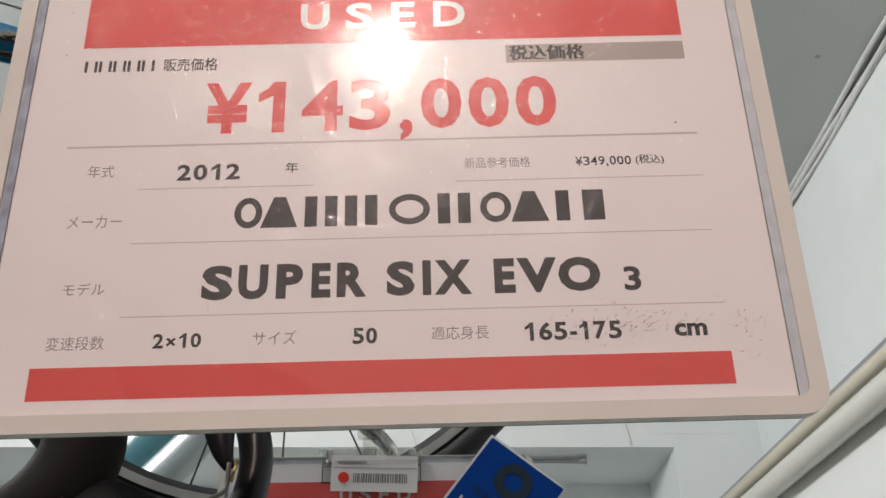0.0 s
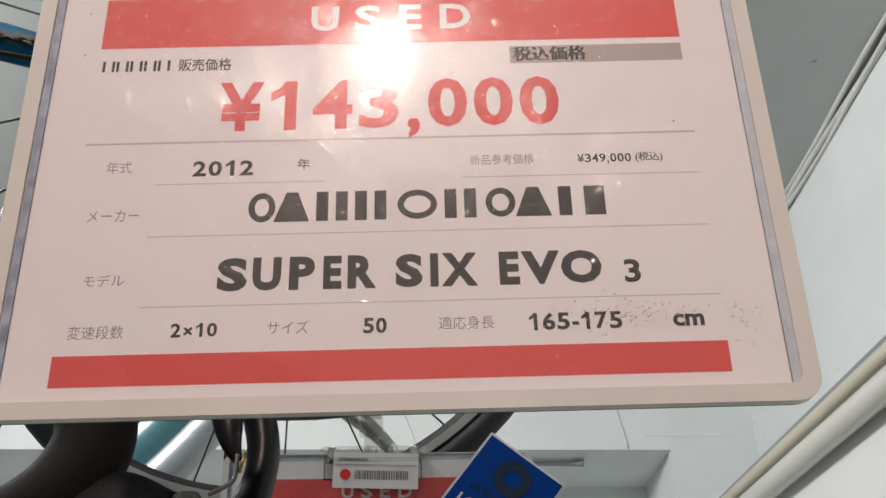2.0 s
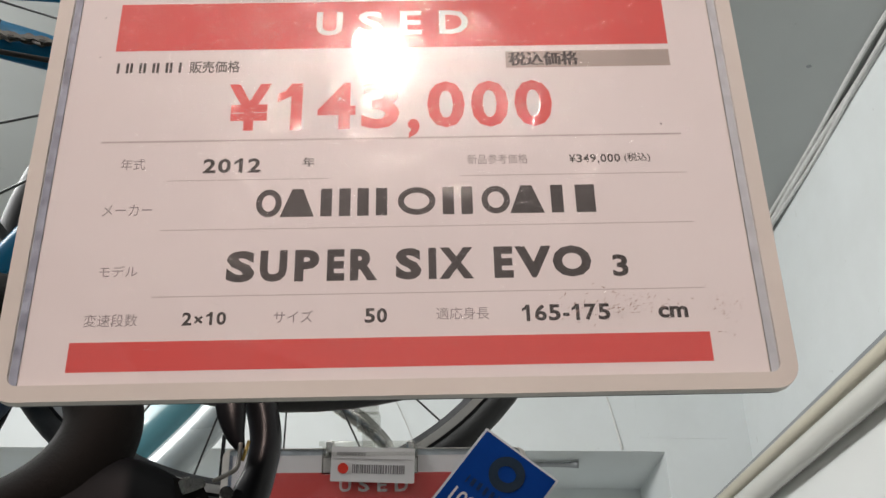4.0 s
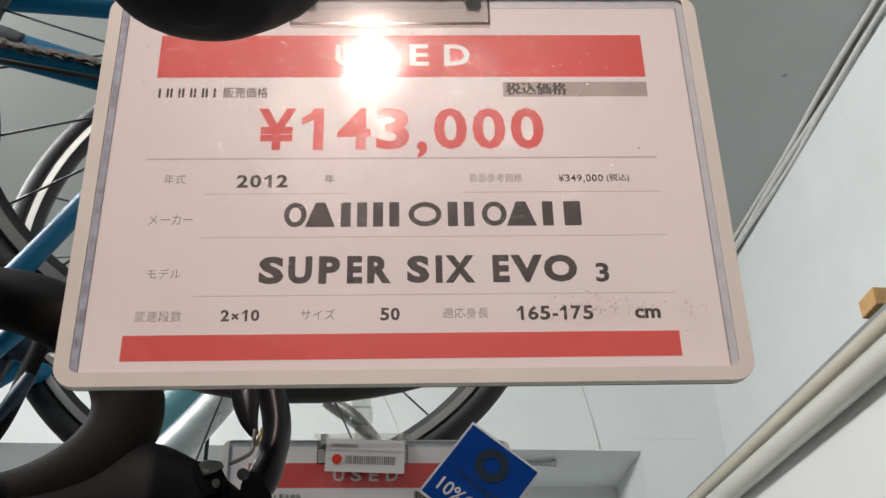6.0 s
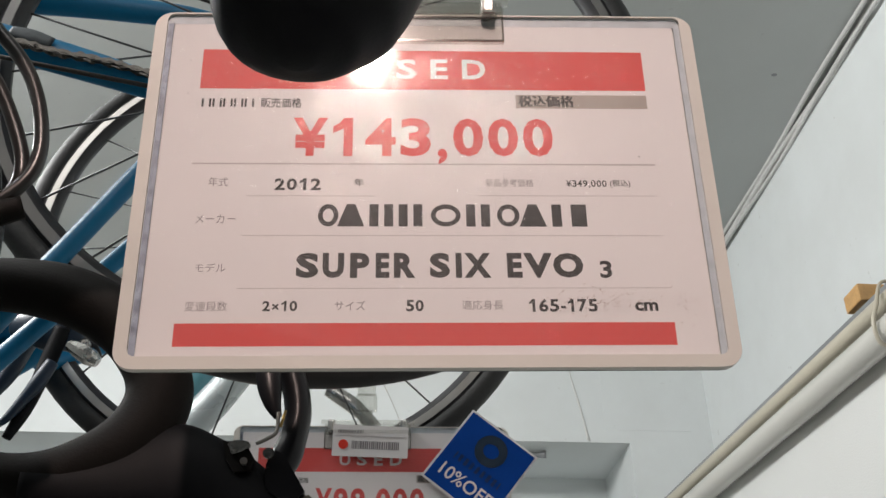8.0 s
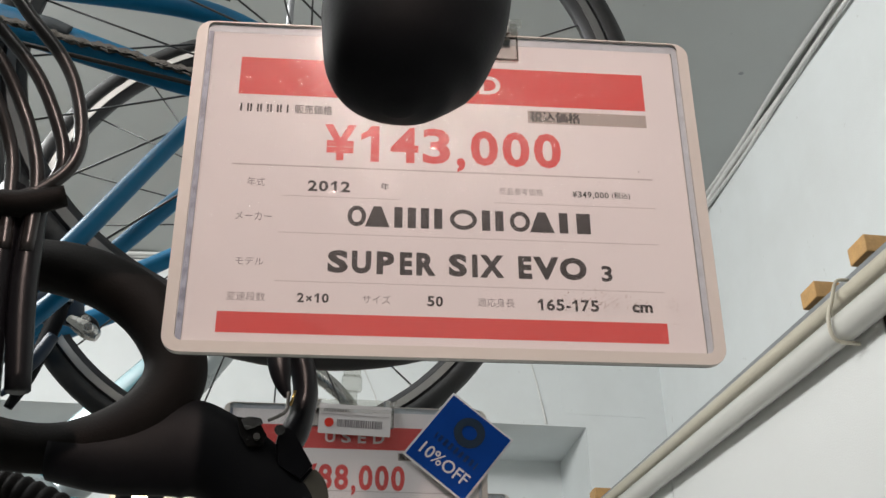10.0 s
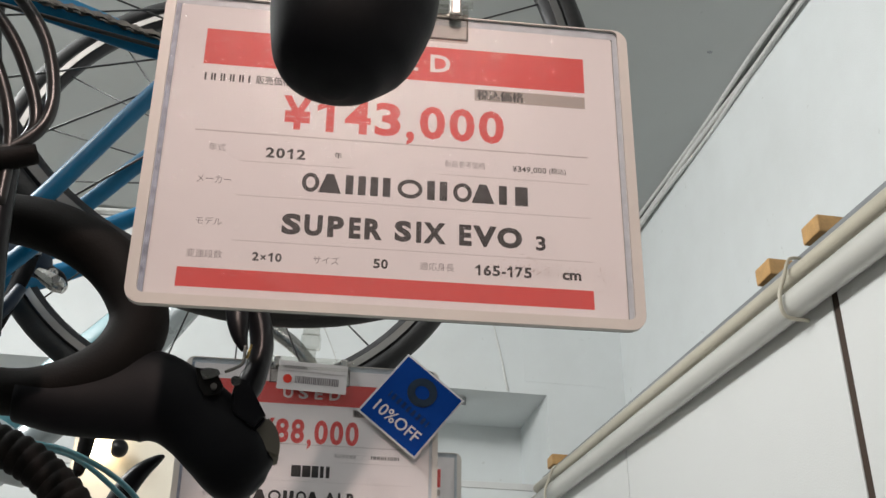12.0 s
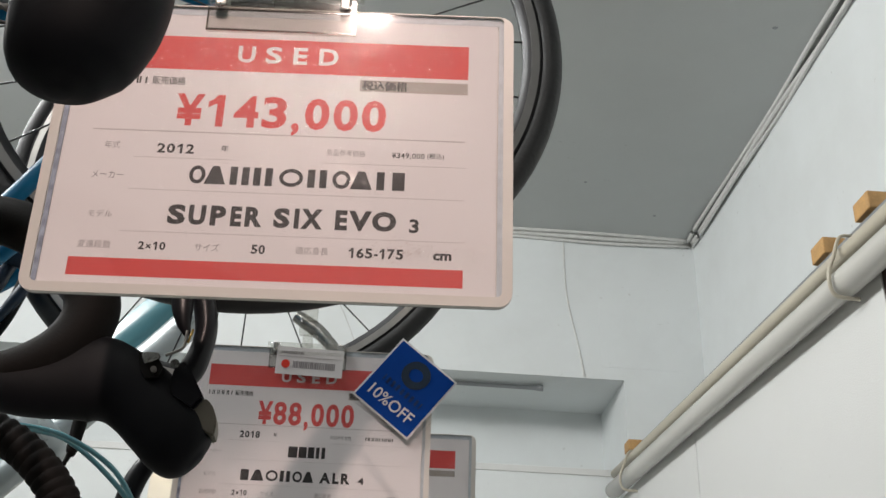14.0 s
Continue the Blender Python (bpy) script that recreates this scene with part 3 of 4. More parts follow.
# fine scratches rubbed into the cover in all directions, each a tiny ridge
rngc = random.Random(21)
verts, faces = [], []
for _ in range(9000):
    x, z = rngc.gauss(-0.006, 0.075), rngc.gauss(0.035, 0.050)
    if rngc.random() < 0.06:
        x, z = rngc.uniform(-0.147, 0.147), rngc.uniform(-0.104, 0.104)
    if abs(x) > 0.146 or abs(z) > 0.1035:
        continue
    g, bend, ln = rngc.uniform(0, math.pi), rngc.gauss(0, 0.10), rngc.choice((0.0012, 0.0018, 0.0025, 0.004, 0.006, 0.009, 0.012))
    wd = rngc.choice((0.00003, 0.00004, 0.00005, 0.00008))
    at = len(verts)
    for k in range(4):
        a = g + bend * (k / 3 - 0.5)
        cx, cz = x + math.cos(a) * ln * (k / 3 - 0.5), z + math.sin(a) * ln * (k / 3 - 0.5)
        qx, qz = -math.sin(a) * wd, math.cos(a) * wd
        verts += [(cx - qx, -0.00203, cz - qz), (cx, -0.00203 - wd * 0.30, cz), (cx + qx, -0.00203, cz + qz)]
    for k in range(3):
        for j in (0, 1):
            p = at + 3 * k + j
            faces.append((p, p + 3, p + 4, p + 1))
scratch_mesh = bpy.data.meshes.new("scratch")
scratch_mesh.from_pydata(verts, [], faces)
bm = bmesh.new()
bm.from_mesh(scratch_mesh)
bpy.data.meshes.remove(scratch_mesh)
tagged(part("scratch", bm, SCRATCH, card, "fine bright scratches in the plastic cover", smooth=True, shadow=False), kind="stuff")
spring_clip(card, -7.0, 88.5, 106, "clear plastic clip with steel springs at the card's top")

CARD2 = Matrix.Translation((-0.009, 1.064, 1.731)) @ pose(0, 0, 0, 3.5, 0, -2)
card2 = price_card(CARD2, "white used price card with a barcode tag and blue discount tag")
common_print(card2)
figures(card2, "¥88,000", -62, 9.5, 60, 40.0, RED)
figures(card2, "2018", -81.5, -8.3, -56.2, 0.5, INK)
bars(card2, (1, 1, 1, 1, -0.4, 1, 1, 1), 76.3, -5.6, 111.4, -1.4, INK, 0.3)
shapes(card2, (("block", -19, -7.5), ("block", -6, 4), ("block", 5.5, 13.5), ("pair", 15.5, 27)), -31.0, -17.0, INK)
shapes(card2, (("block", -75, -65), ("wedge", -62.5, -46), ("ring", -44, -29), ("pair", -26.5, -14), ("ring", -11, 1), ("wedge", 1.5, 15)), -61.5, -48.0, INK)
capitals(card2, (("A", 22.5, 36), ("L", 38.5, 46.5), ("R", 49, 60)), -61.5, -48.0, INK)
figures(card2, "4", 70, -61.0, 77.5, -52.5, INK)
figures(card2, "2×10", -83.6, -80.4, -65.0, -73.6, INK)
spring_clip(card2, -4.5, 83.0, 99, "clear plastic clip with steel springs at the card's top")

CARD3 = Matrix.Translation((0.083, 1.36, 1.722)) @ pose(0, 0, 0, 3.5, 0, -2)
card3 = price_card(CARD3, "white used price card hanging behind another card")
common_print(card3)

# barcode tag and discount tag on the second card
tag = thing("barcode_tag", "small white barcode tag with a red dot on the clip", "tag", Matrix.Translation((-0.011, 1.050, 1.822)) @ pose(0, 0, 0, 8, 2, -2))
part("slip", plate(round_rect(0.086, 0.036, 0.001), -0.0004, 0.0004), PAPER, tag)
dot = bmesh.new()
plate([(0.0055 * math.cos(k * math.pi / 10) - 0.0305, 0.0055 * math.sin(k * math.pi / 10) - 0.0045) for k in range(20)], -0.0012, -0.0006, dot)
part("dot", dot, surface("red_sticker", (0.75, 0.04, 0.02), 0.4, 0, 0.05, 50, 0), tag, "round red sticker")
x = -0.021
rngb = random.Random(3)
while x < 0.033:
    wbar = rngb.uniform(0.0006, 0.002)
    part("code_bar", plate(rect(x, -0.009, x + wbar, 0.0), -0.0007, -0.0005), SOFTINK, tag)
    x += wbar + rngb.uniform(0.0005, 0.0013)
part("print_bars", name_bars((1,) * 9, -0.037, 0.009, -0.008, 0.0125, -0.0010, 0.3), SOFTINK, tag)
part("line", plate(rect(-0.041, 0.0055, 0.041, 0.0060), -0.001, -0.0006), LINEINK, tag)

disc = thing("discount_tag", "blue square discount tag hung on one corner", "tag", Matrix.Translation((0.1155, 1.046, 1.796)) @ pose(0, 0, 0, 4, 0, -3) @ Matrix.Rotation(radians(38.5), 4, "Y"))
part("card_stock", plate([(x, z - 0.0035) for x, z in round_rect(0.0925, 0.0985, 0.001)], -0.0002, 0.0006), PAPER, disc)
part("face", plate([(x, z - 0.0035) for x, z in round_rect(0.0875, 0.0935, 0.0008)], -0.0008, -0.0003), BLUEINK, disc, "glossy deep blue face")
part("print_text", lettering("10%OFF", -0.034, -0.0385, 0.034, -0.0225, -0.0012, 0.012), WHITEINK, disc)
bm = ring_plate([(0.019 * math.cos(g * 0.2618) + 0.0, 0.019 * math.sin(g * 0.2618) + 0.018) for g in range(24)], [(0.0095 * math.cos(g * 0.2618), 0.0085 * math.sin(g * 0.2618) + 0.018) for g in range(24)], -0.0013, -0.0009)
part("emblem", bm, DARKBLUE, disc, "dark ring emblem")
part("print_bars", name_bars((1, 1, 1, 1, 1, 1, 1, 1), -0.03, -0.0140, 0.032, -0.0050, -0.0012, 0.16), DARKBLUE, disc)

# clear hanging strap above the second card
strap = thing("hanging_strap", "clear plastic hanging strap above the price card", "strap", Matrix.Translation((-0.016, 1.05, 1.87)))
part("strip", boxed(-0.0105, -0.0015, 0.008, 0.0105, 0.0015, 0.090, bevel=0.001), CLEAR, strap, shadow=False)
part("buckle", boxed(-0.0125, -0.005, -0.012, 0.0125, 0.005, 0.010, bevel=0.004), CLEAR, strap, shadow=False)
part("tab", boxed(-0.007, -0.002, -0.030, 0.007, 0.002, -0.010, bevel=0.0015), CLEAR, strap, shadow=False)


# ---------------------------------------------------------------- bicycles, hung upside down
def wheel(parent, centre, turn, rim_mat, spokes=24, r=0.334, phase=0.0, deep=0.024, track=None):
    """Rim with tyre, hub and spokes; stands in the x, z plane before turn."""
    m = parent.matrix_world.inverted() @ (Matrix.Translation(centre) @ pose(0, 0, 0, 0, 0, turn))
    t = 0.0145
    bm = lathe(bmesh.new(), [(r - 0.0235, -0.0095), (r - 0.021, -0.010), (r - 0.021 - deep * 0.6, -0.0098), (r - 0.021 - deep, -0.005), (r - 0.021 - deep, 0.005), (r - 0.021 - deep * 0.6, 0.0098), (r - 0.021, 0.010), (r - 0.0235, 0.0095)], 96)
    bmesh.ops.recalc_face_normals(bm, faces=bm.faces[:])
    rim = part("wheel", bm, rim_mat, parent, smooth=True)
    rim.matrix_local = m
    for sgn in (-1, 1):
        bm = lathe(bmesh.new(), [(r - 0.0275, sgn * 0.0096), (r - 0.0275, sgn * 0.0108), (r - 0.0365, sgn * 0.0110), (r - 0.0365, sgn * 0.0096)], 96)
        bmesh.ops.recalc_face_normals(bm, faces=bm.faces[:])
        part("brake_track", bm, track or ALLOY, rim, "grey machined brake track", smooth=False)
    prof = [(r - t + t * math.cos(g), t * 0.95 * math.sin(g)) for g in [radians(a) for a in range(-140, 141, 28)]]
    bm = lathe(bmesh.new(), prof, 96)
    bmesh.ops.recalc_face_normals(bm, faces=bm.faces[:])
    part("tyre", bm, TYRE, rim, "black tyre", smooth=True)
    bm = lathe(bmesh.new(), [(0.0001, -0.05), (0.006, -0.05), (0.008, -0.036), (0.021, -0.033), (0.021, -0.029), (0.010, -0.024), (0.009, 0.024), (0.021, 0.029), (0.021, 0.033), (0.008, 0.036), (0.006, 0.05), (0.0001, 0.05)], 20)
    bmesh.ops.recalc_face_normals(bm, faces=bm.faces[:])
    part("hub", bm, BLACKM, rim, "black hub", smooth=True)
    sp = None
    ri = r - 0.021 - deep
    for k in range(spokes):
        a = 2 * math.pi * (k + phase) / spokes
        side = 1 if k % 2 else -1
        lead = (1 if (k // 2) % 2 else -1) * radians(68)
        p = Vector((0.019 * math.cos(a + lead), 0.031 * side, 0.019 * math.sin(a + lead)))
        q = Vector((ri * math.cos(a), 0.001 * side, ri * math.sin(a)))
        bm = tube([(*p, 0.0011), (*q, 0.0011)], seg=6, smooth=False)
        part("spoke", bm, SPOKE, rim, smooth=True)
    return rim


def hood(parent, y, out, plate_on=True):
    """Brake hood with its knob, lever and bolts; the bar runs along y, out is the side away from the bike."""
    body = part("hood", tube([(-0.262, y, 1.620, 0.0185, 0.0195), (-0.232, y, 1.618, 0.0190, 0.0245), (-0.205, y, 1.620, 0.0195, 0.0290), (-0.170, y, 1.628, 0.0200, 0.0375), (-0.145, y, 1.623, 0.0205, 0.0335), (-0.124, y, 1.610, 0.0210, 0.0325), (-0.105, y, 1.592, 0.0225, 0.0320), (-0.090, y, 1.575, 0.0225, 0.0300), (-0.0785, y, 1.5645, 0.0185, 0.0225), (-0.0735, y, 1.5605, 0.006, 0.008)], seg=24, square=2.3), RUBBER, parent, "black rubber brake hood", smooth=True)
    part("lever", tube([(-0.098, y, 1.622, 0.010, 0.006), (-0.089, y, 1.640, 0.012, 0.011), (-0.083, y, 1.658, 0.0125, 0.0098), (-0.081, y, 1.680, 0.0115, 0.0098), (-0.087, y, 1.707, 0.0105, 0.0098), (-0.100, y, 1.742, 0.010, 0.008), (-0.124, y, 1.775, 0.009, 0.006), (-0.134, y, 1.790, 0.003, 0.003)], seg=16), BLACKM, body, "glossy black brake lever", smooth=True)
    part("shift_paddle", tube([(-0.0945, y - 0.012, 1.668, 0.003, 0.003), (-0.0990, y - 0.012, 1.679, 0.005, 0.0065), (-0.1020, y - 0.012, 1.693, 0.0055, 0.0092), (-0.1050, y - 0.011, 1.712, 0.005, 0.0092), (-0.110, y - 0.010, 1.735, 0.003, 0.005)], seg=14), BLACKM, body, "black shift paddle", smooth=True)
    if plate_on:
        bm = plate([(-0.0850, 1.6015), (-0.0718, 1.6126), (-0.0655, 1.6070), (-0.0615, 1.5990), (-0.0598, 1.5900), (-0.0607, 1.5797), (-0.0720, 1.5840)], y - 0.015, y + 0.010)
        bmesh.ops.bevel(bm, geom=bm.edges[:], offset=0.0016, segments=2, affect="EDGES")
        part("lever_plate", bm, surface("bronze_plate", (0.16, 0.145, 0.115), 0.45, 0.3, 0.1, 60, 0.05), body, "dull bronze lever plate")
    bm = plate([(-0.1000, 1.6100), (-0.1010, 1.6290), (-0.0965, 1.6420), (-0.0890, 1.6390), (-0.0720, 1.6105), (-0.0809, 1.5985)], y - 0.0205, y + 0.012)
    bmesh.ops.bevel(bm, geom=bm.edges[:], offset=0.0022, segments=2, affect="EDGES")
    part("pivot_block", bm, BLACKM, body, "glossy black lever pivot block")
    # raised dark plate whose colour stands for the shade inside the opening
    bm = plate([(-0.1305, 1.6462), (-0.1145, 1.6440), (-0.1080, 1.6330), (-0.1103, 1.6255), (-0.1213, 1.6235), (-0.1275, 1.6330)], y - 0.0222, y - 0.010)
    part("cavity_shade", bm, TAPE, body, "dark plate drawn as the shaded opening round the shift mechanism")
    bm = plate([(-0.1272, 1.6432), (-0.1225, 1.6462), (-0.1130, 1.6452), (-0.1108, 1.6412), (-0.1170, 1.6376), (-0.1236, 1.6352)], y - 0.0245, y - 0.0222)
    bmesh.ops.bevel(bm, geom=bm.edges[:], offset=0.0006, segments=2, affect="EDGES")
    part("link", bm, STEEL, body, "small worn steel link")
    for x, z, r, mat in ((-0.0987, 1.6362, 0.0040, STEEL), (-0.1220, 1.6406, 0.0024, STEEL), (-0.1150, 1.6300, 0.0026, CHAIN)):
        bm = bmesh.new()
        bmesh.ops.create_cone(bm, segments=16, radius1=r * 0.8, radius2=r, depth=0.004, cap_ends=True, matrix=pose(x, y - 0.0235 - 0.0012 * (r < 0.003), z, 90, 0, 0))
        part("bolt", bm, mat, body, "bright bolt head")
    part("return_spring", tube([(-0.1075, y - 0.0225, 1.6440, 0.0013), (-0.1000, y - 0.020, 1.6490, 0.0014), (-0.0945, y - 0.018, 1.6550, 0.0014), (-0.0940, y - 0.016, 1.6700, 0.0014)], seg=7), CHAIN, body, "bent steel wire", smooth=True)
    part("wire_end", tube([(-0.0920, y - 0.018, 1.6585, 0.0011), (-0.0891, y - 0.017, 1.6710, 0.0011)], seg=7, smooth=False), surface("brass_wire", (0.45, 0.30, 0.10), 0.3, 1.0, 0.1, 60, 0.0), body, "brass wire end", smooth=True)
    return body


YN, YF = 0.100, 0.622
bike_a = thing("road_bicycle", "upside-down hung road bicycle with black taped drop bar", "bicycle", Matrix.Translation((-0.45, 0.37, 1.95)), "bicycles hung upside down")


def at_world(ob, parent):
    ob.parent = parent
    ob.matrix_parent_inverse = parent.matrix_world.inverted()
    return ob


def wpart(name, bm, material, parent, label="", smooth=True, shadow=True):
    return at_world(part(name, bm, material, None, label, smooth, shadow), parent)


def drop(y, inner):
    """Taped bar: end of the drop, round the bend to the hood, along the ramp and in to the stem."""
    pts = [(-0.385, y + 0.004, 1.762, 0.0190), (-0.325, y + 0.003, 1.776, 0.0195), (-0.262, y, 1.769, 0.0225), (-0.214, y, 1.745, 0.0235), (-0.186, y, 1.710, 0.0240), (-0.182, y, 1.678, 0.0240), (-0.203, y, 1.645, 0.0235),
           (-0.250, y, 1.625, 0.0190), (-0.300, y, 1.626, 0.0185), (-0.345, y + inner * 0.012, 1.640, 0.0175), (-0.380, y + inner * 0.05, 1.642, 0.017), (-0.392, y + inner * 0.12, 1.640, 0.016), (-0.395, y + inner * 0.20, 1.640, 0.0145), (-0.395, y + inner * 0.252, 1.640, 0.0145)]
    return tube(pts, seg=18, steps=7)


bar_far = wpart("drop_bar", drop(YF, -1), TAPE, bike_a, "black taped handlebar drop")
bar_near = wpart("drop_bar", drop(YN, 1), TAPE, bike_a, "black taped handlebar drop")
at_world(hood(None, YF, 1), bike_a)
wpart("hood", tube([(-0.0695, YN, 1.5550, 0.004, 0.004), (-0.0695, YN, 1.5595, 0.014, 0.0155), (-0.0690, YN, 1.5695, 0.0205, 0.0240), (-0.0660, YN, 1.5855, 0.0235, 0.0290), (-0.0635, YN, 1.6035, 0.0245, 0.0310), (-0.066, YN, 1.6255, 0.0240, 0.0310),
                    (-0.082, YN, 1.6555, 0.0225, 0.0300), (-0.118, YN, 1.6835, 0.0215, 0.0270), (-0.160, YN, 1.6975, 0.0210, 0.0240), (-0.188, YN, 1.7035, 0.020, 0.020)], seg=28, square=2.2), RUBBER, bike_a, "black rubber brake hood")
wpart("stem", tube([(-0.395, 0.37, 1.640, 0.021), (-0.45, 0.37, 1.652, 0.017), (-0.505, 0.37, 1.665, 0.018)], seg=16), BLACKM, bike_a, "black stem")
wpart("head_tube", tube([(-0.515, 0.37, 1.63, 0.02), (-0.50, 0.37, 1.67, 0.022), (-0.452, 0.37, 1.83, 0.023)], seg=18), BLACKM, bike_a)
for s in (-1, 1):
    wpart("fork_leg", tube([(-0.448, 0.37 + 0.03 * s, 1.85, 0.014), (-0.40, 0.37 + 0.045 * s, 2.0, 0.012), (-0.325, 0.37 + 0.05 * s, 2.225, 0.008)], seg=12), BLACKM, bike_a)
wheel(bike_a, (-0.325, 0.37, 2.225), 0, DARKALLOY, 20)
wpart("down_tube", tube([(-0.51, 0.37, 1.70, 0.02), (-0.95, 0.37, 2.13, 0.022)], seg=16, smooth=False), BLACKM, bike_a)
wpart("top_tube", tube([(-0.505, 0.37, 1.665, 0.016), (-1.05, 0.37, 1.66, 0.015)], seg=16, smooth=False), BLACKM, bike_a)
# cable housings looping from the levers
loops = [[(-0.345, 0.44, 1.90), (-0.308, 0.45, 1.864), (-0.279, 0.45, 1.828), (-0.258, 0.45, 1.785), (-0.251, 0.45, 1.757), (-0.258, 0.455, 1.742)],
         [(-0.325, 0.45, 1.925), (-0.294, 0.45, 1.882), (-0.265, 0.45, 1.845), (-0.250, 0.45, 1.812), (-0.243, 0.45, 1.774), (-0.251, 0.45, 1.748), (-0.278, 0.45, 1.728), (-0.33, 0.45, 1.722)],
         [(-0.335, 0.43, 1.86), (-0.305, 0.44, 1.835), (-0.284, 0.45, 1.800), (-0.270, 0.45, 1.765), (-0.264, 0.45, 1.735), (-0.262, 0.45, 1.69)],
         [(-0.325, 0.43, 1.83), (-0.300, 0.44, 1.800), (-0.285, 0.45, 1.765), (-0.279, 0.45, 1.728), (-0.276, 0.45, 1.69)]]
for pts in loops:
    wpart("cable_housing", tube([(*p, 0.0048) for p in pts], seg=10), HOUSING, bike_a, "glossy black cable housing")
for x, z0, z1, r in ((-0.264, 1.735, 1.60, 0.0075), (-0.280, 1.74, 1.58, 0.0085), (-0.297, 1.73, 1.56, 0.009)):
    wpart("cable_guide", tube([(x, 0.455, z0, r), (x + 0.003, 0.455, (z0 + z1) / 2, r * 1.15), (x + 0.012, 0.455, z1, r)], seg=10), BLACKM, bike_a, "black adjuster barrel")
wpart("cable_tie", tube([(-0.31, 0.448, 1.728, 0.008), (-0.275, 0.446, 1.722, 0.009), (-0.245, 0.448, 1.732, 0.007)], seg=8), TAPE, bike_a, "black cable tie")

# blue bicycle facing away: rear wheel, stays and chain
bike_b = thing("road_bicycle", "upside-down hung blue road bicycle with chain and rear wheel", "bicycle", Matrix.Translation((-0.3, 0.70, 2.05)), "bicycles hung upside down")
WB = (-0.077, 0.70, 2.065)
wheel(bike_b, WB, 0.7, DARKALLOY, 24, phase=0.3, track=DULLALLOY)
wpart("chain_stay", tube([(-0.10, 0.652, 1.975, 0.006, 0.009), (-0.20, 0.652, 1.990, 0.008, 0.012), (-0.275, 0.655, 2.016, 0.009, 0.016), (-0.36, 0.66, 2.046, 0.010, 0.018), (-0.47, 0.67, 2.085, 0.010, 0.017)], seg=16), BLUE, bike_b, "blue chain stay with a worn grey protector")
wpart("chain_stay", tube([(-0.10, 0.748, 2.12, 0.006, 0.009), (-0.20, 0.748, 2.165, 0.009, 0.014), (-0.30, 0.748, 2.178, 0.010, 0.015), (-0.47, 0.74, 2.176, 0.010, 0.016)], seg=16), BLUE, bike_b)
wpart("protector", tube([(-0.318, 0.6455, 2.036, 0.002, 0.006), (-0.338, 0.646, 2.043, 0.0025, 0.008), (-0.356, 0.647, 2.049, 0.002, 0.006)], seg=10), surface("slap_patch", (0.05, 0.063, 0.072), 0.6, 0, 0.3, 200, 0.2), bike_b, "worn grey chain-slap patch")
wpart("seat_stay", tube([(-0.12, 0.652, 2.06, 0.0075), (-0.198, 0.652, 1.946, 0.0085), (-0.282, 0.655, 1.815, 0.009), (-0.37, 0.66, 1.68, 0.009)], seg=14), BLUE, bike_b)
wpart("seat_stay", tube([(-0.13, 0.748, 2.02, 0.0075), (-0.213, 0.748, 1.925, 0.0085), (-0.255, 0.748, 1.873, 0.0085), (-0.37, 0.745, 1.73, 0.009)], seg=14), BLUE, bike_b)
chain = wpart("chain", tube([(-0.16, 0.640, 1.985, 0.0012), (-0.47, 0.645, 2.068, 0.0012)], seg=6, smooth=False), CHAINDARK, bike_b, "greasy steel chain", False)
p0, p1 = Vector((-0.150, 0.640, 1.985)), Vector((-0.470, 0.645, 2.062))
n_link = int((p1 - p0).length / 0.0127)
links = []
for half in (0.0030, 0.0019):
    # waisted pair of side plates with a pin through each end
    lk = bmesh.new()
    for sgn in (-1, 1):
        outline = [(0.0052 + 0.0032 * math.cos(radians(a)), 0.0032 * math.sin(radians(a))) for a in range(-120, 121, 40)]
        outline += [(0.0, 0.0014)] + [(-0.0052 - 0.0032 * math.cos(radians(a)), 0.0032 * math.sin(radians(a))) for a in range(120, -121, -40)] + [(0.0, -0.0014)]
        plate(outline, sgn * half - 0.0005, sgn * half + 0.0005, lk)
    for px in (-0.0052, 0.0052):
        bmesh.ops.create_cone(lk, segments=8, radius1=0.0016, radius2=0.0016, depth=half * 2 + 0.0018, cap_ends=True, matrix=pose(px, 0, 0, 90, 0, 0))
    bmesh.ops.recalc_face_normals(lk, faces=lk.faces[:])
    link_me = bpy.data.meshes.new("link")
    lk.to_mesh(link_me)
    lk.free()
    link_me.materials.append(CHAIN)
    links.append(link_me)
tilt = math.atan2(p1.z - p0.z, p1.x - p0.x)
for k in range(n_link):
    o = new("link", links[k % 2])
    c = p0 + (p1 - p0) * ((k + 0.5) / n_link)
    o.matrix_world = Matrix.Translation((c.x, c.y, c.z + 0.0012 * math.sin(k * 0.9))) @ Matrix.Rotation(-tilt, 4, "Y")
    at_world(o, chain)
wpart("lower_chain", tube([(-0.16, 0.640, 1.975, 0.0022), (-0.47, 0.642, 2.035, 0.0022)], seg=6, smooth=False), CHAINDARK, bike_b)
wpart("gear_cable", tube([(-0.47, 0.69, 2.24, 0.0018), (-0.33, 0.69, 2.19, 0.0018), (-0.18, 0.69, 2.135, 0.0018)], seg=6), HOUSING, bike_b)

# blue bicycle behind: front wheel, fork crown with caliper brake
bike_c = thing("road_bicycle", "upside-down hung blue road bicycle with front caliper brake", "bicycle", Matrix.Translation((-0.3, 1.06, 2.0)), "bicycles hung upside down")
WC = (-0.127, 1.108, 2.122)
wheel(bike_c, WC, -3, DARKALLOY, 20, r=0.345, phase=0.2)
